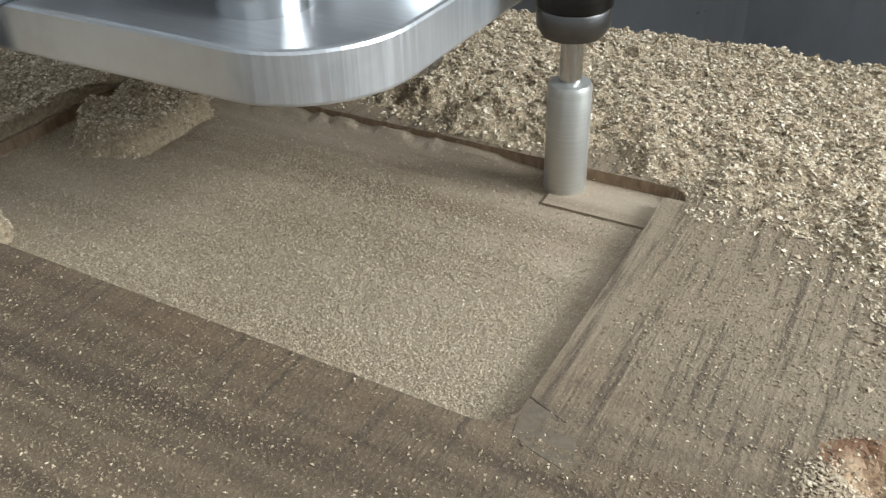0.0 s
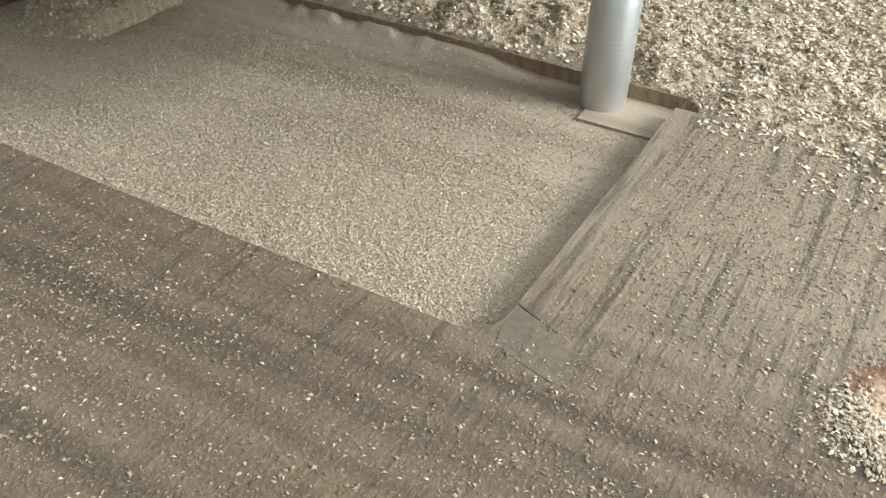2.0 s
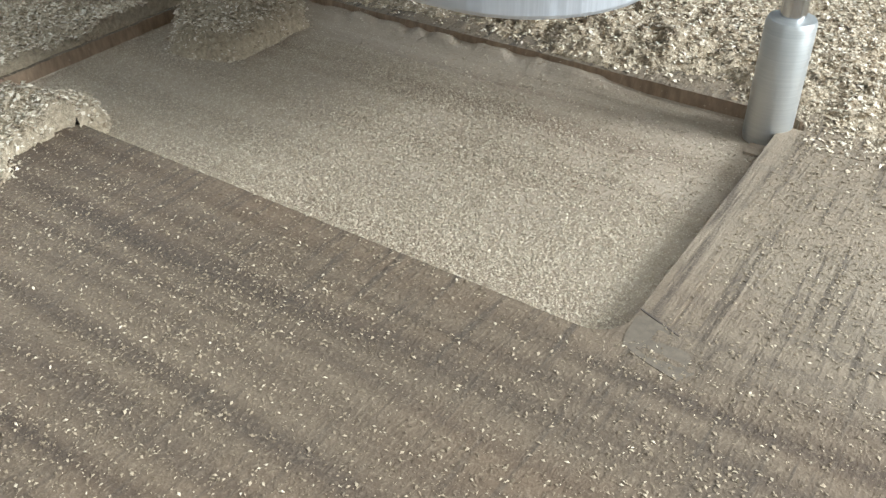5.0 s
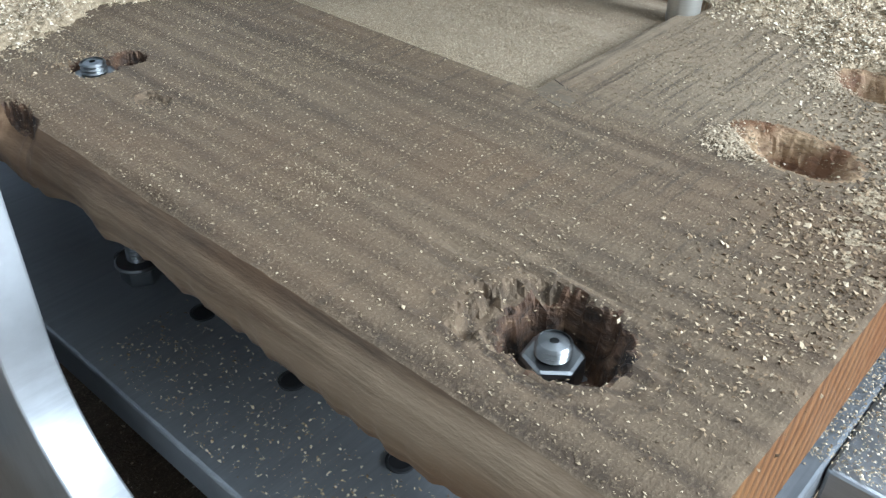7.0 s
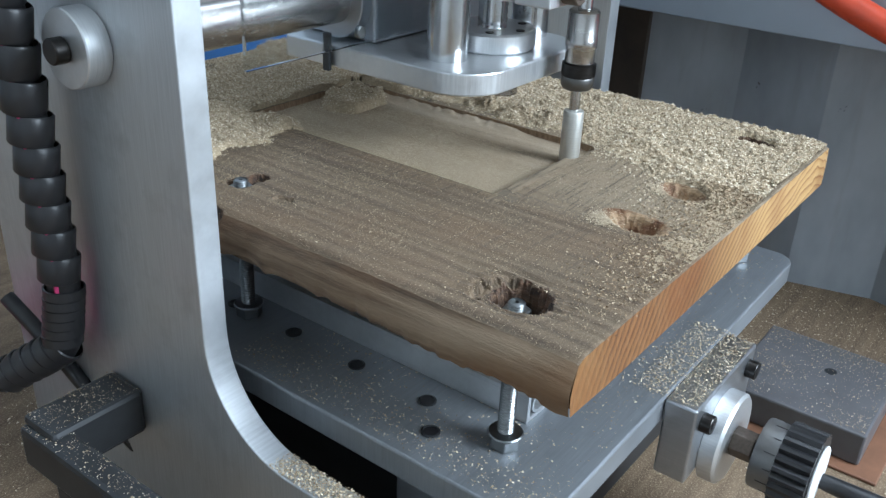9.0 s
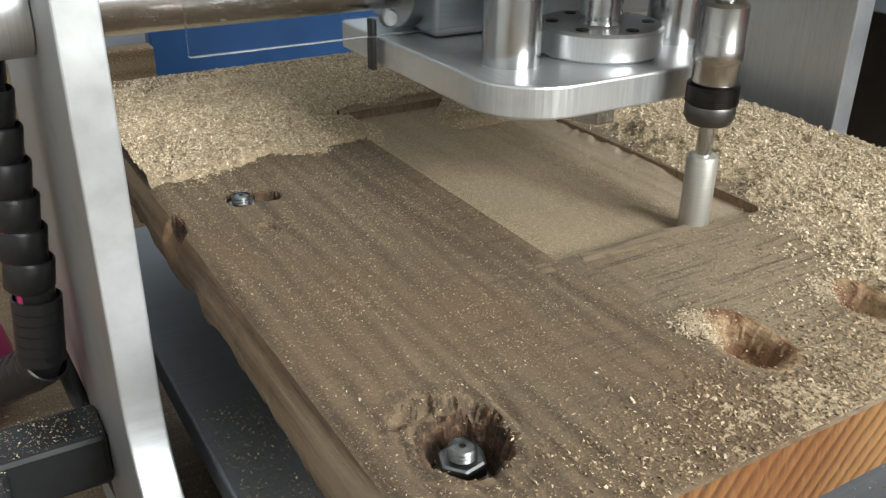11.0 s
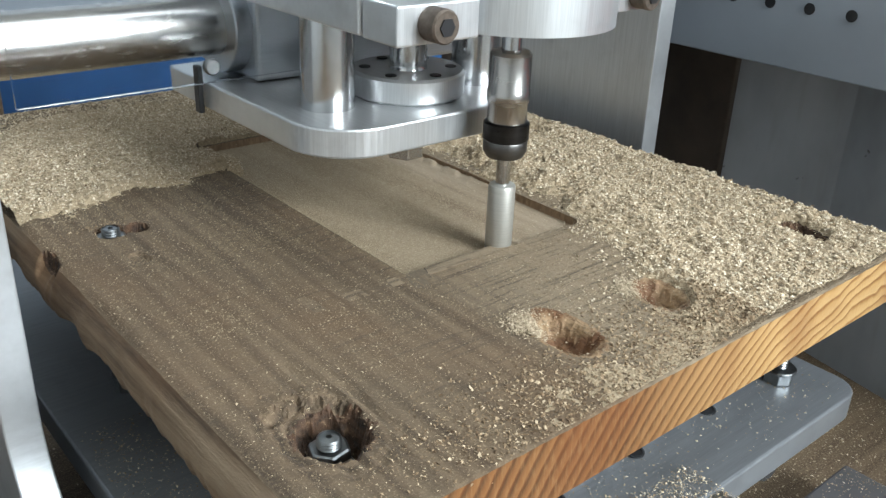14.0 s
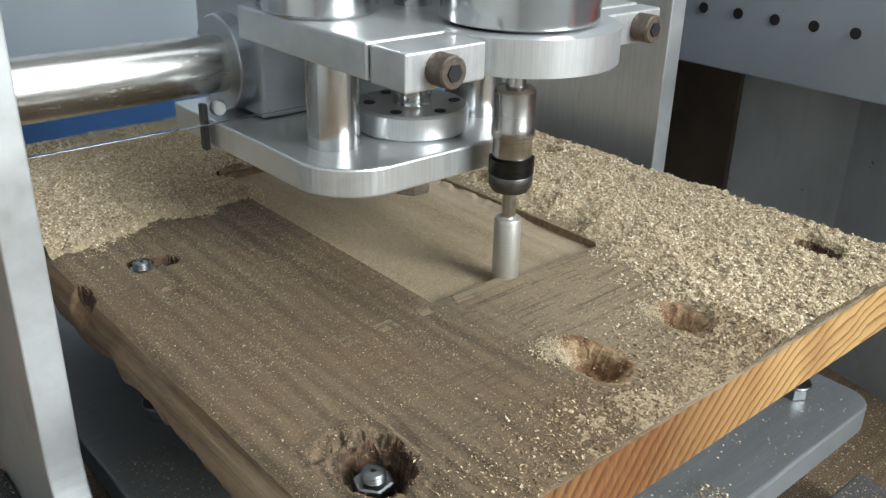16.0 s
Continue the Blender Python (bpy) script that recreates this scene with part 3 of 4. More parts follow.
# ---- sawdust ----
def pile_field(x, y):
    """The heap thrown into the pocket's far end."""
    a = np.exp(-((x - 0.186) / 0.026) ** 2 - ((y - 0.286) / 0.020) ** 2) * (0.55 + 0.9 * vnoise(x, y, 0.008))
    return np.maximum(a, 0.8 * np.exp(-((x - 0.113) / 0.009) ** 2 - ((y - 0.275) / 0.014) ** 2))


def dust_cover(x, y):
    """How thickly sawdust lies, 0 to 1."""
    soft = 0.018 * (vnoise(x, y, 0.02) - 0.5) + 0.008 * (vnoise(x, y, 0.006) - 0.5)
    w = soft + 0.008 * (vnoise(x, y, 0.0022) - 0.5)
    back = sstep(y + w + 0.25 * np.minimum(x - 0.10, 0) * -0.35, 0.262, 0.276)
    right = sstep(x + 1.3 * w - 0.55 * np.minimum(y - 0.112, 0), 0.208, 0.252)
    front = sstep(-(y + 1.2 * w) + 0.20 * (x - 0.10), -0.052, 0.004) * sstep(x, 0.035, 0.10)
    c = np.maximum(np.maximum(back * (1 - 0.75 * sstep(y + 3 * w, 0.365, 0.405)), right), 0.30 * front)
    p = pocket_field(x, y)
    c = np.where(p > -0.0015, sstep(pile_field(x, y) + 8 * soft, 0.30, 0.55), c)
    for h in HOLES[:10]:
        c = c * (1 - sstep(hole_field(x, y, h), -0.25, 0.05))
    return c


def dust_z(x, y):
    c = dust_cover(x, y)
    lump = vnoise(x, y, 0.012) * 0.0022 + vnoise(x, y, 0.0045) * 0.0016 + vnoise(x, y, 0.0018) * 0.0020
    mound = 0.0035 * np.exp(-((x - 0.232) / 0.012) ** 2) * sstep(y, 0.10, 0.15)
    pile = 0.0075 * pile_field(x, y)
    base = -PD * sstep(pocket_field(x, y), -0.0014, 0.0014)
    return base - 0.0012 + c * (0.0014 + lump + mound + pile)


def flakes(points, sizes, seed, lift=0.0, tilt=0.5):
    """Slim faceted splinters, one island each."""
    r = np.random.default_rng(seed)
    n = len(points)
    ang = r.random(n) * 2 * math.pi
    dirv = np.stack([np.cos(ang), np.sin(ang), tilt * (r.random(n) - 0.5)], -1)
    side = np.stack([-np.sin(ang), np.cos(ang), tilt * (r.random(n) - 0.5)], -1)
    up = np.cross(dirv, side)
    L, W, T = sizes, sizes * (0.25 + 0.4 * r.random(n)), sizes * (0.10 + 0.22 * r.random(n))
    c = points + np.array([0, 0, lift])
    a = c - dirv * (L / 2)[:, None]
    b = c + dirv * (L / 2)[:, None]
    d = c + side * (W / 2)[:, None] + up * T[:, None]
    e = c - side * (W / 2)[:, None] + up * (T * 0.6)[:, None]
    co = np.stack([a, b, d, e], 1).reshape(-1, 3)
    k = np.arange(n)[:, None] * 4
    tri = np.concatenate([k + np.array([0, 1, 2]), k + np.array([0, 3, 1]), k + np.array([0, 2, 3]), k + np.array([1, 3, 2])])
    return co, tri


def build_dust():
    xs, ys = np.arange(0.001, BW - 0.0005, 0.0012), np.arange(0.001, BL - 0.0005, 0.0012)
    co, quads, Z = grid_mesh("layer", xs, ys, dust_z, None)
    mid = co[quads].mean(1)
    keep = dust_cover(mid[:, 0], mid[:, 1]) > 0.03
    layer = new("sawdust_layer", mesh_from("sawdust_layer", co, quads[keep], [M_DUST], None, smooth=True))
    tagged(layer, "pale sawdust lying thick on the board", "sawdust", kind="stuff")
    r = np.random.default_rng(3)
    # thick cover
    n = 330000
    x, y = r.random(n) * (BW - 0.002) + 0.001, r.random(n) * (BL - 0.002) + 0.001
    c = dust_cover(x, y)
    k = r.random(n) < c ** 0.7
    x, y = x[k], y[k]
    z = np.maximum(dust_z(x, y), board_z(x, y)) + 0.0001
    s = 0.0009 + 0.0013 * r.random(len(x)) ** 2.0
    s = s * (0.88 + 0.2 * r.random(len(x)))
    co1, t1 = flakes(np.stack([x, y, z], -1), s, 11, 0.0, 1.3)
    # thin scatter on bare wood and on the pocket's floor
    n = 320000
    x, y = r.random(n) * (BW - 0.002) + 0.001, r.random(n) * (BL - 0.002) + 0.001
    inside = sstep(pocket_field(x, y), 0.0, 0.003)
    d = (0.30 + 0.80 * vnoise(x, y, 0.03) ** 2) * (0.45 + 0.55 * sstep(y + 0.5 * x, 0.05, 0.17)) * (0.6 + 0.8 * vnoise(x, y * 0.15, 0.004))
    d = d + 0.75 * inside * sstep(x + 0.35 * (y - 0.12), 0.208, 0.165) + 0.75 * sstep(x + 0.01 * vnoise(x, y, 0.008), 0.12, 0.215) * sstep(y, 0.135, 0.09)
    k = r.random(n) < d
    x, y = x[k], y[k]
    z = board_z(x, y)
    s = 0.00030 + 0.00085 * r.random(len(x)) ** 3.0
    # granular dust on the pocket's floor, thin where the cutter has swept it
    m = 150000
    gx, gy = PX0 + 0.0005 + r.random(m) * (0.1955 - PX0), 0.115 + r.random(m) * (PY1 - 0.1155)
    gd = (0.30 + 0.9 * vnoise(gx, gy, 0.014)) * sstep(gx + 0.45 * (0.17 - gy) + 0.02 * vnoise(gx, gy, 0.01), 0.207, 0.165) + 0.10
    gk = r.random(m) < gd
    gx, gy = gx[gk], gy[gk]
    x, y, z = np.concatenate([x, gx]), np.concatenate([y, gy]), np.concatenate([z, board_z(gx, gy) + 0.0002 * r.random(len(gx))])
    s = np.concatenate([s, 0.00035 + 0.0006 * r.random(len(gx)) ** 2])
    co2, t2 = flakes(np.stack([x, y, z], -1), s, 12, 0.0001, 0.6)
    fine = new("fine_shavings", mesh_from("fine_shavings", co2, t2, [M_FINE, M_GRAIN], np.tile((pocket_field(x, y) > 0).astype(int), 4)))
    tagged(fine, "fine wood shavings sprinkled on the bare board", "wood shavings", kind="stuff")
    # pale torn fibres heaped against the back of the two open holes and round the bolt
    hx, hy = [], []
    for cx, cy, sx, sy, m in ((0.1225, 0.0540, 0.0045, 0.0045, 2000), (0.1770, 0.0505, 0.0040, 0.0035, 1300), (0.286, 0.050, 0.006, 0.005, 300),
                              (0.031, 0.066, 0.009, 0.004, 60), (0.026, 0.231, 0.007, 0.004, 200), (0.05, 0.018, 0.02, 0.008, 500), (0.217, 0.113, 0.004, 0.004, 250)):
        hx.append(cx + sx * r.normal(size=m))
        hy.append(cy + sy * r.normal(size=m))
    hx, hy = np.concatenate(hx), np.concatenate(hy)
    hz = board_z(hx, hy)
    k = hz > np.where(hx > 0.1, -0.0085, -0.004)
    co3, t3 = flakes(np.stack([hx, hy, hz + 0.0006 * r.random(len(hx))], -1)[k], (0.0006 + 0.0009 * r.random(len(hx)) ** 2)[k], 13, 0.0002, 1.0)
    n1 = len(co1)
    co1, t1 = np.concatenate([co1, co3]), np.concatenate([t1, t3 + len(co1)])
    ix = co1[t1[:, 0]]
    kind = np.where((ix[:, 1] < 0.075 - 0.25 * (ix[:, 0] - 0.04)) & (ix[:, 0] < 0.20), 1, 0)
    kind = np.where(t1[:, 0] >= n1, np.where(ix[:, 0] > 0.1, 2, 1), kind)
    chips = new("sawdust_chips", mesh_from("sawdust_chips", co1, t1, [M_CHIP, M_BROWN_CHIP, M_GRAIN], kind))
    tagged(chips, "loose pale wood chips scattered over the board", "wood chips", kind="stuff")
    return [layer, chips, fine]


dusts = build_dust()


# ---- bolts ----
def hex_bolt(name, x, y, z_head, label, nut_z=-0.066, turn=10, stud=False):
    root = empty(name, (x, y, z_head), label=label, category="bolt", group="bolts that hold the board")
    if stud:
        b = bmesh.new()
        add_lathe(b, [(0.001, 0.0048)] + [(r, z) for r, z in reversed(thread_profile(0.0040, -0.012, 0.0043))], 24, cap=False)
        part("threaded_end", b, M_ZINC, root, smooth=40)
        part("hex_nut", prism(hexagon(0.0072, turn), -0.0060, 0.0012, bevel=0.0011), M_ZINC, root)
        part("washer", rod(0.0085, -0.0078, -0.0062, 28), M_ZINC, root)
    else:
        part("bolt_head", prism(hexagon(0.0067, turn), 0, 0.0052, bevel=0.0008), M_ZINC, root)
        part("washer", rod(0.0086, -0.0018, -0.0002, 28), M_ZINC, root)
    zt = -0.0815 - z_head
    part("shank", lathe(thread_profile(0.0040, zt, -0.012, 0.0015), 20, cap=False), M_ZINC, root, smooth=60)
    part("lock_nut", prism(hexagon(0.0075, turn + 20), zt, zt + 0.0065, bevel=0.0006), M_ZINC, root)
    part("nut_washer", rod(0.0085, zt + 0.0066, zt + 0.0082, 28), M_ZINC, root)
    return root


bolts = [
    hex_bolt("hex_bolt", 0.0284, 0.0462, -0.0094, "zinc nut on a threaded stud in a ragged brown hole", stud=True),
    hex_bolt("hex_bolt", 0.0300, 0.2235, -0.0030, "threaded stud with a flanged nut in the board", stud=True),
    hex_bolt("hex_bolt", 0.2920, 0.0350, -0.0100, "zinc hex bolt buried under sawdust"),
    hex_bolt("hex_bolt", 0.2955, 0.2230, -0.0110, "zinc hex bolt buried under sawdust"),
]


# ---- the table ----
def build_table():
    root = empty("machine_table", (0, 0, 0), label="grey aluminium machine table with threaded holes, dusty", category="machine table")
    z0, z1 = -0.0965, -0.0815
    plate = prism(rounded(-0.008, 0.004, 0.322, 0.40, 0.014), z0, z1, bevel=0.0012)
    part("plate", plate, M_TABLE, root)
    hole = bmesh.new()
    add_lathe(hole, [(0.0036, -0.0803), (0.0046, -0.0806), (0.0046, -0.0813)], 20, cap=False)
    add_lathe(hole, [(0.0036, -0.0803), (0.0036, -0.0813)], 20, cap=False)
    first = part("threaded_hole", hole, M_DARK, root, "black rim and disc painting a shaded threaded hole")
    # black disc paints the hole's dark inside; the plate is not bored
    disk = bmesh.new()
    add_lathe(disk, [(0.0037, -0.0812), (0.0037, -0.0808)], 20)
    part("hole_shade_disc", disk, M_BLACK, first)
    spots = [(0.0315, 0.142), (0.0313, 0.0943), (0.0132, 0.0780), (0.0324, 0.190), (0.0325, 0.238), (0.0808, 0.0415), (0.1340, 0.0415), (0.1855, 0.0415), (0.2395, 0.0412)]
    x0, y0 = spots[0]
    first.location = (x0, y0, 0)
    for x, y in spots[1:]:
        copy_thing(first, pose(x, y, 0))
    # slotted profile bed, its cut end showing its chambers
    zb, zt, ya, yb = -0.0813, -0.0655, 0.0466, 0.395
    part("bed_floor", box((0.048, ya, zb), (0.275, yb, zb + 0.0022)), M_ALU, root, "slotted aluminium profile")
    for k in range(9):
        x = 0.048 + 0.02525 * k
        part("bed_web", box((x, ya, zb + 0.0023), (x + 0.0026, yb, zt - 0.0023)), M_ALU, root)
        part("bed_flange", box((x - 0.006 if k else x, ya, zt - 0.0022), (x + 0.0095, yb, zt)), M_ALU, root)
        ringp = bmesh.new()
        add_prism(ringp, [(x + 0.0105 + u, (zb + zt) / 2 + v) for u, v in arc(0, 0, 0.0062, 60, 300, 16) + arc(0, 0, 0.0046, 300, 60, 16)], ya, ya + 0.30, "xz")
        part("bed_channel", ringp, M_ALU, root)
    # bearing block and hand wheel on the front
    part("front_block", box((0.112, -0.014, -0.128), (0.196, 0.0035, -0.0818), 0.0012), M_ALU_V, root, "bright aluminium bearing block")
    for x in (0.122, 0.186):
        s = part("cap_screw", lathe([(0.0048, -0.0200), (0.0052, -0.0196), (0.0052, -0.0142)], 24, (x, 0, -0.0930), "y"), M_NUT, root)
        # flat black hexagon paints the shade in the screw's socket
        part("socket", prism(hexagon(0.0024), -0.0203, -0.0201, "xz"), M_BLACK, s).location = (x, 0, -0.0930)
    bm = lathe([(0.0245, -0.024), (0.0262, -0.0225), (0.0262, -0.0142)], 40, (0.152, 0, -0.118), "y")
    part("bearing_flange", bm, M_ALU, root, smooth=40)
    part("shaft_nut", prism([(0.152 + u, -0.118 + v) for u, v in hexagon(0.0085)], -0.036, -0.0222, "xz", 0.0006), M_RUST, root, "rusty hex nut")
    part("dial", lathe([(0.006, -0.038), (0.019, -0.0385), (0.0195, -0.040), (0.0195, -0.050)], 48, (0.152, 0, -0.118), "y"), M_DIAL, root, "grey engraved dial ring", 40)
    knob = bmesh.new()
    out = []
    for k in range(72):
        a = 2 * math.pi * k / 72
        r = 0.0225 if k % 3 else 0.0205
        out.append((0.152 + r * math.cos(a), -0.118 + r * math.sin(a)))
    add_prism(knob, out, -0.068, -0.0502, "xz")
    kn = part("ribbed_knob", knob, M_BLACK, root, "black ribbed knob")
    part("knob_cap", rod(0.0165, -0.0700, -0.0682, 40, (0.152, 0, -0.118), "y"), M_WHITE, kn, "pale round cap")
    part("crank_handle", lathe([(0.004, -0.069), (0.0046, -0.075), (0.0052, -0.100), (0.004, -0.104)], 24, (0.160, 0, -0.126), "y"), M_BLACK, root, "black crank handle", 40)
    for k in range(14):
        a = 2 * math.pi * k / 14
        bar = box((-0.0002, -0.0495, -0.0001), (0.0002, -0.0455 if k % 2 else -0.0435, 0.0003))
        o = part("dial_mark", bar, M_BLACK, root)
        o.location = (0.152 + 0.0195 * math.sin(a), 0, -0.118 + 0.0195 * math.cos(a))
        o.rotation_euler = (0, a, 0)
    return root


table = build_table()


# ---- machine frame ----
def side_plate(name, x0, x1, label, foot=True):
    """Side plate of the gantry: upright leg with a concave foot that runs forward."""
    yf = 0.178
    out = [(yf, 0.42), (yf, -0.046)] + arc(yf - 0.056, -0.048, 0.056, 0, -90, 20)
    out += [(-0.12, -0.1045), (-0.16, -0.125), (-0.16, BENCH_Z), (0.36, BENCH_Z), (0.36, 0.42)]
    if not foot:
        out = [(yf, 0.42), (yf, BENCH_Z), (0.36, BENCH_Z), (0.36, 0.42)]
    root = empty(name, (0, 0, 0), label=label, category="machine frame", group="gantry side plates")
    part("upright", prism(out, x0, x1, "yz", 0.0008), M_PLATE, root, smooth=20)
    return root


left_plate = side_plate("side_plate", -0.0365, -0.0220, "grey aluminium gantry side plate with a bright curved edge")
right_plate = side_plate("side_plate", 0.3470, 0.3610, "brushed aluminium gantry side plate", False)
for z in (0.082, 0.26):
    g = empty("guide_rail", label="polished steel guide rail across the gantry", category="guide rail", group="guide rails")
    part("rail", rod(0.0135, -0.0218, 0.3468, 48, (0, 0.240, z), "x"), M_SATIN, g, smooth=40)
    part("end_cap", rod(0.0180, -0.049, -0.0367, 40, (0, 0.240, z), "x"), M_ALU, g, smooth=40)
    part("cap_screw", rod(0.006, -0.056, -0.0492, 24, (0, 0.240, z), "x"), M_NUT, g, smooth=40)

base = empty("slide_unit", label="dark steel machine base under the table", category="slide unit")
part("rail_bed", box((0.03, 0.04, BENCH_Z), (0.29, 0.36, -0.135), 0.002), M_DARK, base)
for x in (0.045, 0.275):
    part("slide_rail", rod(0.010, 0.02, 0.38, 32, (x, 0, -0.118), "y"), M_CHROME, base, smooth=40)
    part("bearing_block", box((x - 0.016, 0.09, -0.1345), (x + 0.016, 0.14, -0.0968), 0.002), M_ALU_V, base)
part("front_bracket", box((-0.004, 0.030, -0.168), (0.028, 0.085, -0.0985), 0.002), M_ALU_V, base)


# ---- the spindle carriage, its origin on the spindle's axis ----
def build_carriage():
    root = empty("spindle_carriage", (CUT_X, CUT_Y, 0), label="aluminium spindle carriage with chrome columns and a clamped spindle", category="spindle carriage")
    dy = -CUT_Y

    def shift(bm):
        bmesh.ops.translate(bm, vec=(0, dy, 0), verts=bm.verts)
        return bm

    # lower plate with rounded front corners
    out = arc(-0.052, 0.159, 0.028, 180, 270, 14) + arc(0.014, 0.159, 0.028, 270, 360, 14) + [(0.042, 0.270), (-0.080, 0.270)]
    part("lower_plate", shift(prism(out, 0.0460, 0.0585, bevel=0.0010)), M_ALU, root, "rounded aluminium plate")
    for x in (-0.055, 0.029):
        part("column", shift(rod(0.0115, 0.0580, 0.200, 40, (x, 0.168, 0))), M_CHROME, root, "chrome column", 40)
        part("bearing_sleeve", shift(rod(0.0240, 0.1137, 0.190, 48, (x, 0.175, 0), ch=0.0015)), M_CHROME, root, "polished bearing sleeve", 40)
    part("hex_head", shift(prism([(-0.030 + u, 0.146 + v) for u, v in hexagon(0.0085)], 0.0380, 0.0459, bevel=0.0008)), M_SATIN, root)
    fl = part("screw_flange", shift(rod(0.0258, 0.0586, 0.0700, 56, (-0.012, 0.168, 0), ch=0.0012)), M_ALU, root, "round dusty flange", 40)
    for a in range(30, 390, 60):
        part("flange_screw", shift(rod(0.0026, 0.0701, 0.0706, 16, (-0.012 + 0.0195 * math.cos(radians(a)), 0.168 + 0.0195 * math.sin(radians(a)), 0), ch=0.0001)), M_NUT, fl)
    part("lead_screw", shift(lathe(thread_profile(0.0088, 0.0700, 0.160, 0.0042), 32, (-0.012, 0.168, 0), cap=False)), M_CHROME, root, "threaded lead screw", 50)
    # rear body that rides on the rails
    part("rear_body", shift(box((-0.062, 0.215, 0.0590), (0.062, 0.275, 0.300), 0.002)), M_ALU_V, root)
    for z in (0.082, 0.26):
        part("rail_bearing", shift(rod(0.022, -0.070, 0.070, 48, (0, 0.240, z), "x")), M_ALU_V, root, smooth=40)
    # upper clamp: back plate, two ears with cap screws, split ring
    z0, z1 = 0.0995, 0.1135
    part("clamp_body", shift(box((-0.076, 0.1150, z0), (0.076, 0.207, z1), 0.0010)), M_ALU, root)
    ring = bmesh.new()
    n = 64
    add_prism(ring, arc(0, 0.1135, 0.0395, 182, 358, 40) + [(0.0395, 0.1148), (-0.0395, 0.1148)], z0, z1)
    part("clamp_ring", shift(ring), M_ALU, root, smooth=30)
    for sx in (-1, 1):
        lo, hi = sorted((sx * 0.0385, sx * 0.0755))
        yf = 0.0935 if sx < 0 else 0.1020
        part("clamp_ear", shift(box((lo, yf, z0 - 0.0004), (hi, 0.1138, z1 - 0.0004), 0.0008)), M_ALU, root)
        sc = part("cap_screw", shift(lathe([(0.0054, yf - 0.0085), (0.0060, yf - 0.0078), (0.0060, yf - 0.0001)], 28, (sx * 0.061, 0, 0.1063), "y")), M_RUST, root, "worn socket head screw", 40)
        # black hexagon before the solid head paints the socket's dark inside
        part("socket", shift(prism([(sx * 0.061 + u, 0.1063 + v) for u, v in hexagon(0.0033)], yf - 0.0092, yf - 0.0087, "xz")), M_BLACK, sc)
    part("spindle_body", lathe([(0.030, 0.1137), (0.0320, 0.1150), (0.0320, 0.33), (0.030, 0.335)], 64), M_CHROME, root, "polished spindle body", 40)
    part("spindle_nose", lathe([(0.012, 0.0945), (0.0165, 0.0955), (0.017, 0.0994)], 40), M_ALU, root, smooth=40)
    part("spindle_shaft", rod(0.0042, 0.0840, 0.0950, 28), M_CHROME, root, smooth=40)
    part("extension_body", lathe([(0.0050, 0.0868), (0.0078, 0.0862), (0.0088, 0.0848), (0.0088, 0.0705), (0.0091, 0.0700), (0.0091, 0.0655), (0.0084, 0.0645), (0.0084, 0.0560)], 48), M_SATIN, root, "turned steel collet chuck", 35)
    nut = bmesh.new()
    add_lathe(nut, [(0.0088, 0.0568), (0.0098, 0.0560), (0.0099, 0.0492), (0.0094, 0.0486)], 48)
    part("collet_nut", nut, M_NUT, root, "black collet nut", 35)
    part("nut_collar", lathe([(0.0093, 0.0485), (0.0095, 0.0480), (0.0095, 0.0438), (0.0080, 0.0412), (0.0045, 0.0410)], 48), M_COLLAR, root, "dull grey nut collar", 35)
    return root


carriage = build_carriage()


def build_cutter():
    root = empty("end_mill", (CUT_X, CUT_Y, 0), label="fast spinning straight router bit with a steel shank", category="router bit")
    part("shank", rod(0.0031, 0.0255, 0.0415, 28), M_CHROME, root, "steel shank", 40)
    part("cutter_body", lathe([(0.0036, 0.0285), (0.0056, 0.0278), (0.0060, 0.0268), (0.0060, -0.0035), (0.0058, -0.0046)], 48), M_CUTTER, root, "blurred grey cutting body", 35)
    return root


cutter = build_cutter()


def build_guard():
    root = empty("clear_guard", (CUT_X, CUT_Y, 0), label="scratched clear acrylic guard sheet hung from the carriage", category="guard sheet")
    o = part("sheet", box((-0.170, 0.0860, 0.0660), (-0.045, 0.0885, 0.150), 0.0004, 1), M_CLEAR, root)
    o.visible_shadow = False
    part("screw_head", rod(0.0035, 0.0825, 0.0859, 24, (-0.092, 0, 0.0735), "y"), M_ZINC, root)
    part("clip", box((-0.0838, 0.1160, 0.0440), (-0.0812, 0.1210, 0.0660), 0.0006), M_DARK, root, "dark metal clip")
    return root


guard = build_guard()


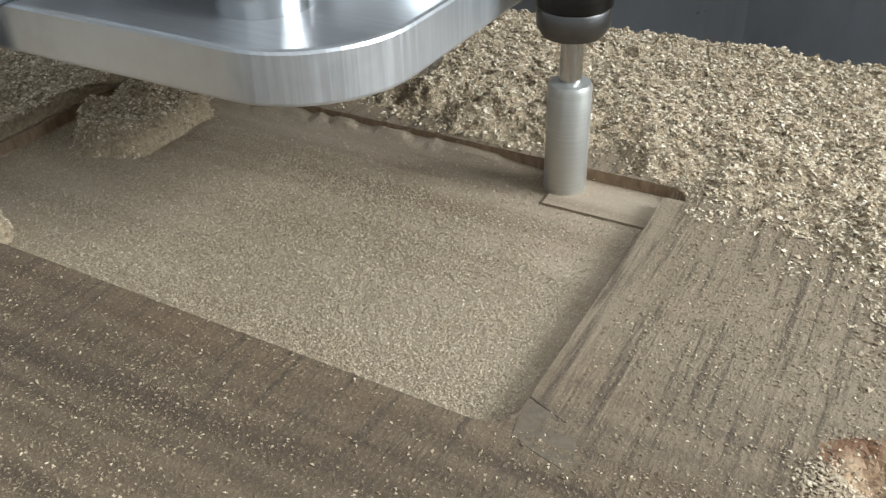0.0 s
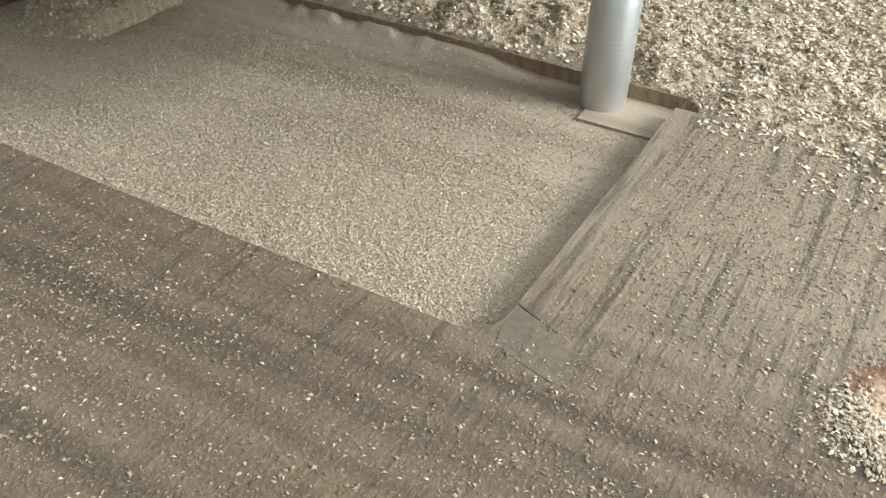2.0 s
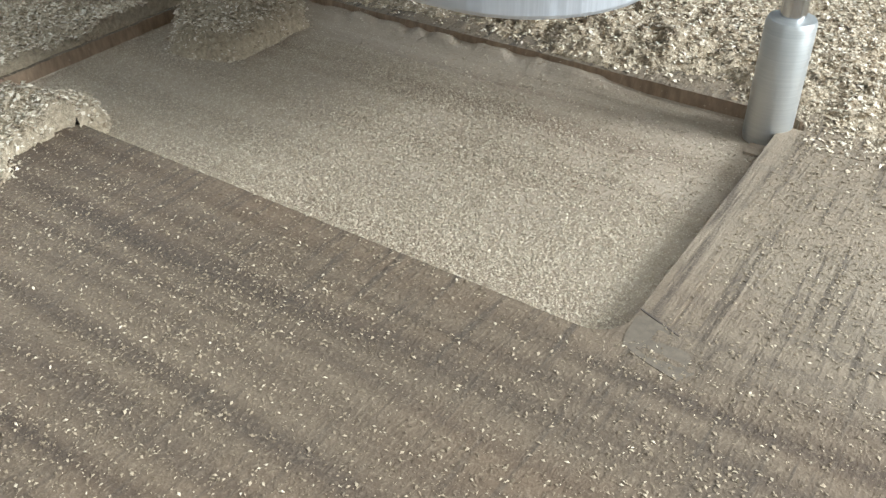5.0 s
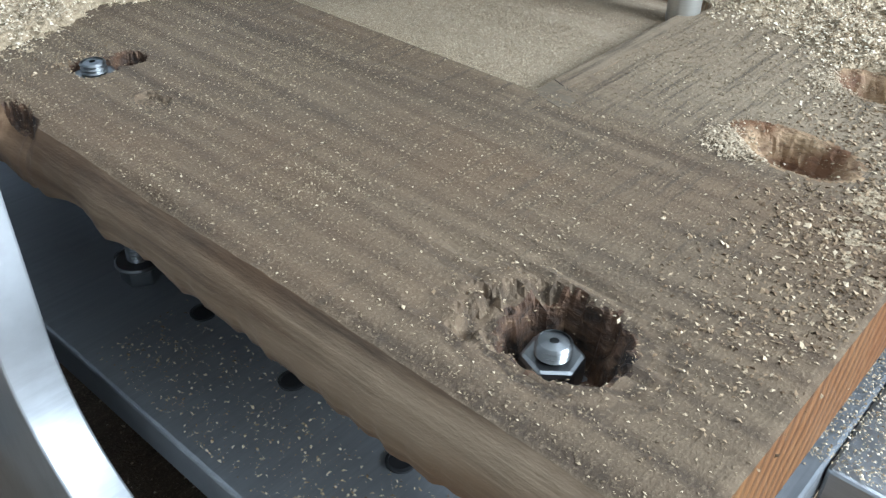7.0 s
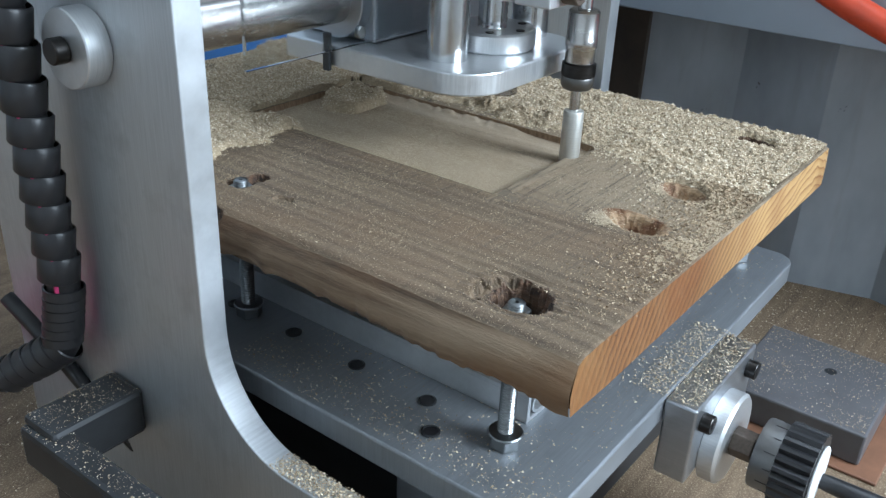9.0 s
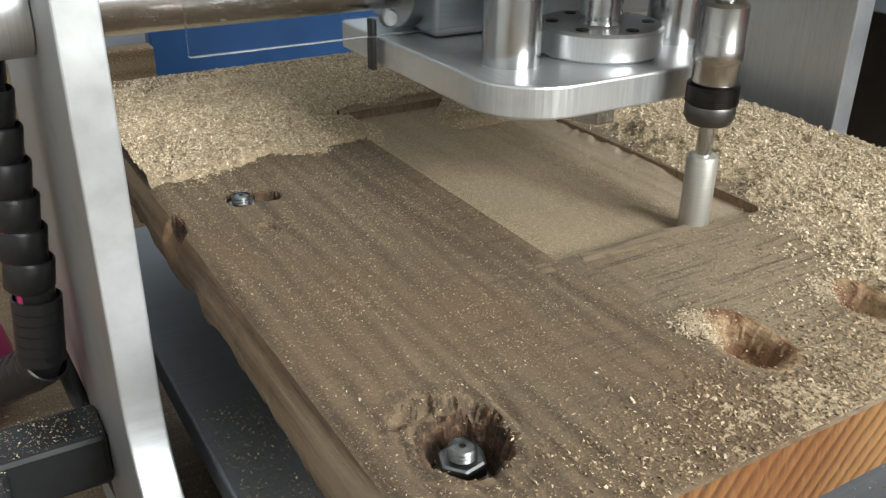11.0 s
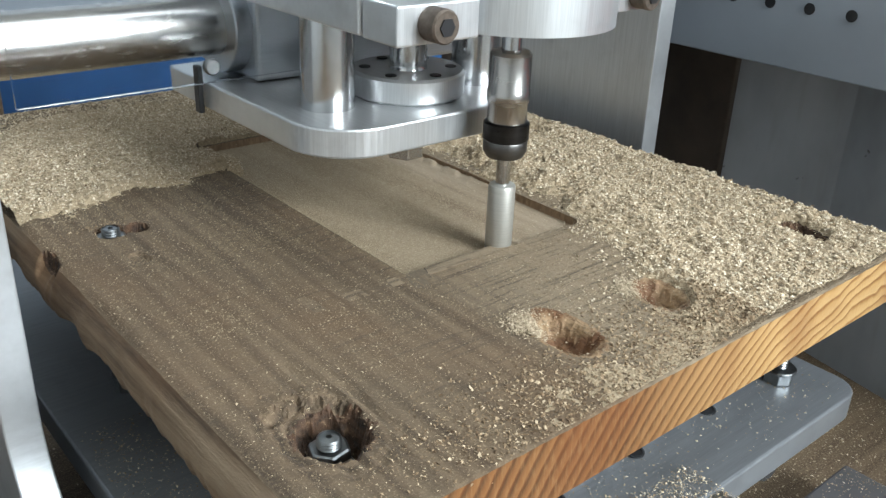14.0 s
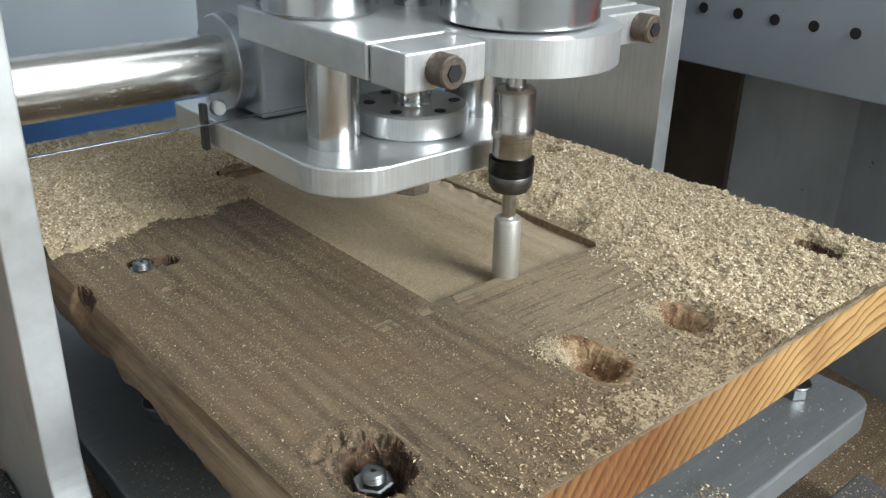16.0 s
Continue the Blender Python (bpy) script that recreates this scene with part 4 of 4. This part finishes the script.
# ---- surroundings ----
def surroundings():
    thing("bench_top", box((-0.9, -0.9, BENCH_Z - 0.03), (0.9, 1.0, BENCH_Z), 0.002), M_BENCH, "plywood bench top strewn with sawdust", "bench", kind="structure")
    # unseen room shell, added for bounce light and reflections in the metal
    thing("floor", box((-1.6, -1.6, -1.05), (2.2, 2.2, -1.0)), M_ROOM, "unseen grey floor that closes the room", "floor", kind="structure")
    # unseen ceiling, left open only where the added overhead fill shines through
    roof = bmesh.new()
    for lo, hi in (((-1.6, -1.6), (0.1, 2.2)), ((1.4, -1.6), (2.2, 2.2)), ((0.1, -1.6), (1.4, -1.1)), ((0.1, 0.2), (1.4, 2.2))):
        add_box(roof, (*lo, 1.6), (*hi, 1.65))
    thing("ceiling", roof, M_CEIL, "unseen white ceiling with an opening for the added overhead fill light", "ceiling", kind="structure")
    thing("unseen_wall_north", box((-1.6, 2.15, -1.0), (2.2, 2.2, 1.6)), M_ROOM, "unseen grey wall added to bounce light", "wall", kind="structure")
    thing("unseen_wall_west", box((-1.6, -1.55, -1.0), (-1.55, 2.15, 1.6)), M_ROOM, "unseen grey wall added to bounce light", "wall", kind="structure")

    def wall_with_opening(name, lo, hi, axis, a0, a1, z0, z1):
        bm = bmesh.new()
        for s0, s1, za, zb in ((lo[axis], a0, lo[2], hi[2]), (a1, hi[axis], lo[2], hi[2]), (a0, a1, lo[2], z0), (a0, a1, z1, hi[2])):
            l, h = list(lo), list(hi)
            l[axis], h[axis], l[2], h[2] = s0, s1, za, zb
            add_box(bm, l, h)
        thing(name, bm, M_ROOM, "unseen grey wall with a bright window opening", "wall", kind="structure")
    wall_with_opening("unseen_wall_south", (-1.55, -1.6, -1.0), (2.1, -1.55, 1.6), 0, 0.05, 0.85, 0.45, 1.25)
    thing("unseen_wall_east", box((2.15, -1.55, -1.0), (2.2, 2.15, 1.6)), M_ROOM, "unseen grey wall added to bounce light", "wall", kind="structure")
    # enclosure side behind the machine
    e = empty("enclosure_panel", label="blue-grey painted steel enclosure side with a row of round holes", category="enclosure panel")
    part("upper_sheet", box((0.440, -0.5, 0.038), (0.443, 0.50, 0.45), 0.001), M_PANEL, e)
    part("upper_lip", box((0.443, -0.5, 0.038), (0.520, 0.50, 0.041), 0.001), M_PANEL, e)
    fold = [(-0.60, 0.512), (-0.36, 0.512), (-0.30, 0.500), (-0.10, 0.500), (-0.02, 0.520), (0.050, 0.502), (0.130, 0.518), (0.212, 0.500)]
    bm = bmesh.new()
    add_prism(bm, [(x, y) for y, x in fold] + [(x + 0.003, y) for y, x in reversed(fold)], BENCH_Z, 0.0375)
    part("lower_sheet", bm, M_STAIN, e, "stained grey folded steel sheet")
    part("side_board", box((0.496, 0.2135, BENCH_Z), (0.510, 0.55, 0.0375), 0.001), M_BROWN, e, "dark stained board")
    # thin black discs on the solid sheet paint the holes' dark insides
    for k in range(9):
        part("round_hole_shade", rod(0.0036, 0.4392, 0.4398, 24, (0, 0.271 - 0.027 * k, 0.077), "x", 0.0001), M_BLACK, e, "black disc painting the dark of a round hole")
    slab = empty("plastic_slab", label="dusty grey plastic slab lying on a thin brown sheet", category="slab")
    part("slab_body", box((0.272, -0.074, BENCH_Z + 0.0025), (0.372, 0.020, BENCH_Z + 0.026), 0.0015), M_SLAB, slab)
    # dark disc in place of the shade inside a countersunk hole
    part("recess_shade_disc", rod(0.0042, BENCH_Z + 0.0256, BENCH_Z + 0.0263, 24, (0.334, -0.034, 0), ch=0.0001), M_DARK, slab, "dark disc painting the shade in a countersunk hole")
    part("thin_sheet", box((0.262, -0.088, BENCH_Z), (0.385, 0.026, BENCH_Z + 0.0023), 0.0008), M_COPPER, slab, "thin red-brown sheet")
    thing("back_panel", box((0.13, 0.80, BENCH_Z), (0.75, 0.82, -0.045), 0.002), M_BLUE, "blue painted sheet behind the machine", "panel")
    thing("back_wall", box((-0.6, 0.90, BENCH_Z), (0.9, 0.92, 0.9), 0.002), M_PANEL, "pale blue-grey sheet behind the machine", "panel")
    thing("bench_board", box((-0.55, 0.72, BENCH_Z), (0.115, 0.74, -0.05), 0.002), M_BENCH, "upright wooden board at the back of the bench", "board")


def tube(name, pts, r, material, parent=None, label=""):
    cu = bpy.data.curves.new(name, "CURVE")
    cu.dimensions, cu.bevel_depth, cu.bevel_resolution, cu.resolution_u = "3D", r, 4, 8
    sp = cu.splines.new("BEZIER")
    sp.bezier_points.add(len(pts) - 1)
    for bp, p in zip(sp.bezier_points, pts):
        bp.co, bp.handle_left_type, bp.handle_right_type = p, "AUTO", "AUTO"
    cu.materials.append(material)
    tmp = bpy.data.objects.new(name, cu)
    me = bpy.data.meshes.new_from_object(tmp)
    bpy.data.objects.remove(tmp)
    bpy.data.curves.remove(cu)
    ob = new(name, me)
    if parent is not None:
        ob.parent = parent
    if label:
        ob["label"] = label
    return ob


surroundings()


def left_side():
    """Wiring and black frame beside the gantry's left plate."""
    c = empty("cable_bundle", label="bundle of wires in black spiral wrap beside the gantry", category="cable")
    path = [(-0.060, 0.272, 0.30), (-0.057, 0.272, 0.14), (-0.054, 0.271, 0.04), (-0.051, 0.272, -0.05), (-0.054, 0.278, -0.085), (-0.075, 0.31, -0.110)]
    tube("wire_core", path, 0.0084, M_BLACK, c)
    for a in (radians(215),):
        tube("pink_wire", [(x + 0.0082 * math.cos(a), y + 0.0082 * math.sin(a), z) for x, y, z in path[:5]], 0.0013, M_PINK, c, "thin pink wire")
    n = 30
    for k in range(n):
        t = k / n * 5.0
        i = min(int(t), 4)
        a, b = Vector(path[i]), Vector(path[i + 1])
        p = a.lerp(b, t - i)
        m = (b - a).to_track_quat("Z", "Y").to_matrix().to_4x4()
        step = (b - a).length * 5.0 / n
        w = lathe([(0.0098, -step * 0.49), (0.0106, -step * 0.42), (0.0106, step * 0.42), (0.0098, step * 0.49)], 24, cap=False)
        o = part("wrap_turn", w, M_BLACK, c, smooth=50)
        o.matrix_basis = Matrix.Translation(p) @ m @ pose(0, 0, 0, 9, 5, 0)
    f = empty("steel_stand", label="black painted steel frame strewn with sawdust", category="stand")
    part("cross_bar", box((-0.090, 0.234, -0.130), (-0.0368, 0.262, -0.102), 0.003), M_DARK, f)
    part("long_bar", box((-0.094, -0.08, -0.131), (-0.078, 0.260, -0.106), 0.003), M_DARK, f)
    for y in (-0.07, 0.22):
        part("foot", box((-0.092, y, BENCH_Z), (-0.080, y + 0.015, -0.132), 0.001), M_DARK, f)
    p = lathe([(0.001, -0.038), (0.020, -0.036), (0.032, -0.020), (0.035, 0.0), (0.031, 0.020), (0.019, 0.033), (0.001, 0.036)], 40)
    o = thing("pink_canister", p, M_PINK, "rounded pink plastic canister behind the machine", "canister", smooth=40)
    o.location = (-0.096, 0.42, BENCH_Z + 0.038)
    t = tube("black_hose", [(-0.05, 0.34, -0.08), (-0.02, 0.20, BENCH_Z + 0.006), (0.0, 0.12, BENCH_Z + 0.006), (-0.012, 0.02, BENCH_Z + 0.006), (0.02, -0.06, BENCH_Z + 0.006)], 0.0045, M_BLACK)
    tagged(t, "thin black cable lying on the dusty bench", "cable")
    t = tube("red_hose", [(0.426, 0.075, 0.088), (0.421, 0.023, 0.066), (0.416, -0.027, 0.049), (0.40, -0.10, 0.030), (0.385, -0.30, 0.035)], 0.010, M_RED)
    tagged(t, "scuffed orange-red hose hanging from the enclosure", "hose")


left_side()


def loose_dust():
    """Sawdust off the board: on the table, the side plate's foot and the bench."""
    r = np.random.default_rng(21)

    def spread(name, n, lo, hi, z, smin, smax, label, density=None, lift=0.0):
        x = lo[0] + r.random(n) * (hi[0] - lo[0])
        y = lo[1] + r.random(n) * (hi[1] - lo[1])
        k = np.ones(n, bool) if density is None else r.random(n) < density(x, y)
        x, y = x[k], y[k]
        zz = z + lift * r.random(len(x))
        s = smin + (smax - smin) * r.random(len(x)) ** 2.5
        co, tri = flakes(np.stack([x, y, zz], -1), s, 30 + n % 97, 0.0, 0.8)
        o = new(name, mesh_from(name, co, tri, [M_CHIP]))
        return tagged(o, label, "sawdust", kind="stuff")

    t = spread("table_sawdust", 22000, (-0.004, 0.008), (0.315, 0.20), -0.0814, 0.0004, 0.0018, "loose sawdust on the metal table",
               lambda x, y: 0.10 + 0.85 * sstep(x, 0.035, 0.01) + 0.6 * vnoise(x, y, 0.02) ** 2 + 0.9 * np.exp(-((x - 0.135) / 0.03) ** 2 - ((y - 0.02) / 0.016) ** 2))
    h = spread("table_sawdust", 3500, (0.112, -0.013), (0.196, 0.022), -0.0812, 0.0006, 0.0018, "heap of sawdust on the bearing block", lambda x, y: 0.8 + 0 * x, 0.0012)
    spread("foot_sawdust", 9000, (-0.0360, -0.12), (-0.0225, 0.138), -0.1036, 0.0007, 0.0022, "sawdust heaped on the foot of the side plate", None, 0.0018)
    spread("bench_sawdust", 70000, (-0.25, -0.30), (0.50, 0.45), BENCH_Z + 0.0003, 0.0006, 0.0026, "sawdust strewn over the bench",
           lambda x, y: 0.12 + 0.7 * vnoise(x, y, 0.05) ** 2 + 0.6 * sstep(x, 0.27, 0.36))
    spread("frame_sawdust", 1500, (-0.093, -0.08), (-0.079, 0.259), -0.1057, 0.0005, 0.0016, "sawdust on the black frame")
    spread("frame_sawdust", 500, (-0.089, 0.235), (-0.0375, 0.261), -0.1017, 0.0005, 0.0016, "sawdust on the black frame")
    spread("slab_sawdust", 3500, (0.274, -0.072), (0.370, 0.018), BENCH_Z + 0.0262, 0.0005, 0.0018, "sawdust on the grey slab", lambda x, y: 0.2 + vnoise(x, y, 0.02) ** 2)
    return [t, h]


table_dust = loose_dust()


# ---- motions ----
def motions():
    times = [0.0, 1.0, 2.0, 3.0, 4.0, 5.0, 5.5, 5.9, 6.3, 7.0, 8.0, 9.0, 10.0, 11.0, 12.0, 13.0, 14.0, 15.0, 16.0]
    for ob in [board, table, *dusts, *bolts, *table_dust]:
        x, y, z = ob.location
        walk(ob, [(t, pose(x, y + table_shift(t), z)) for t in times])
    for ob in (carriage, cutter, guard):
        x, y, z = ob.location
        walk(ob, [(t, pose(spindle_x(t), y, z)) for t in times])
    walk(strip_front, [(t, pose(spindle_x(t) - CUT_X, 0, 0)) for t in times])
    walk(strip_side, [(t, pose(0, -FEED * min(t, 8.0), 0)) for t in times])


motions()
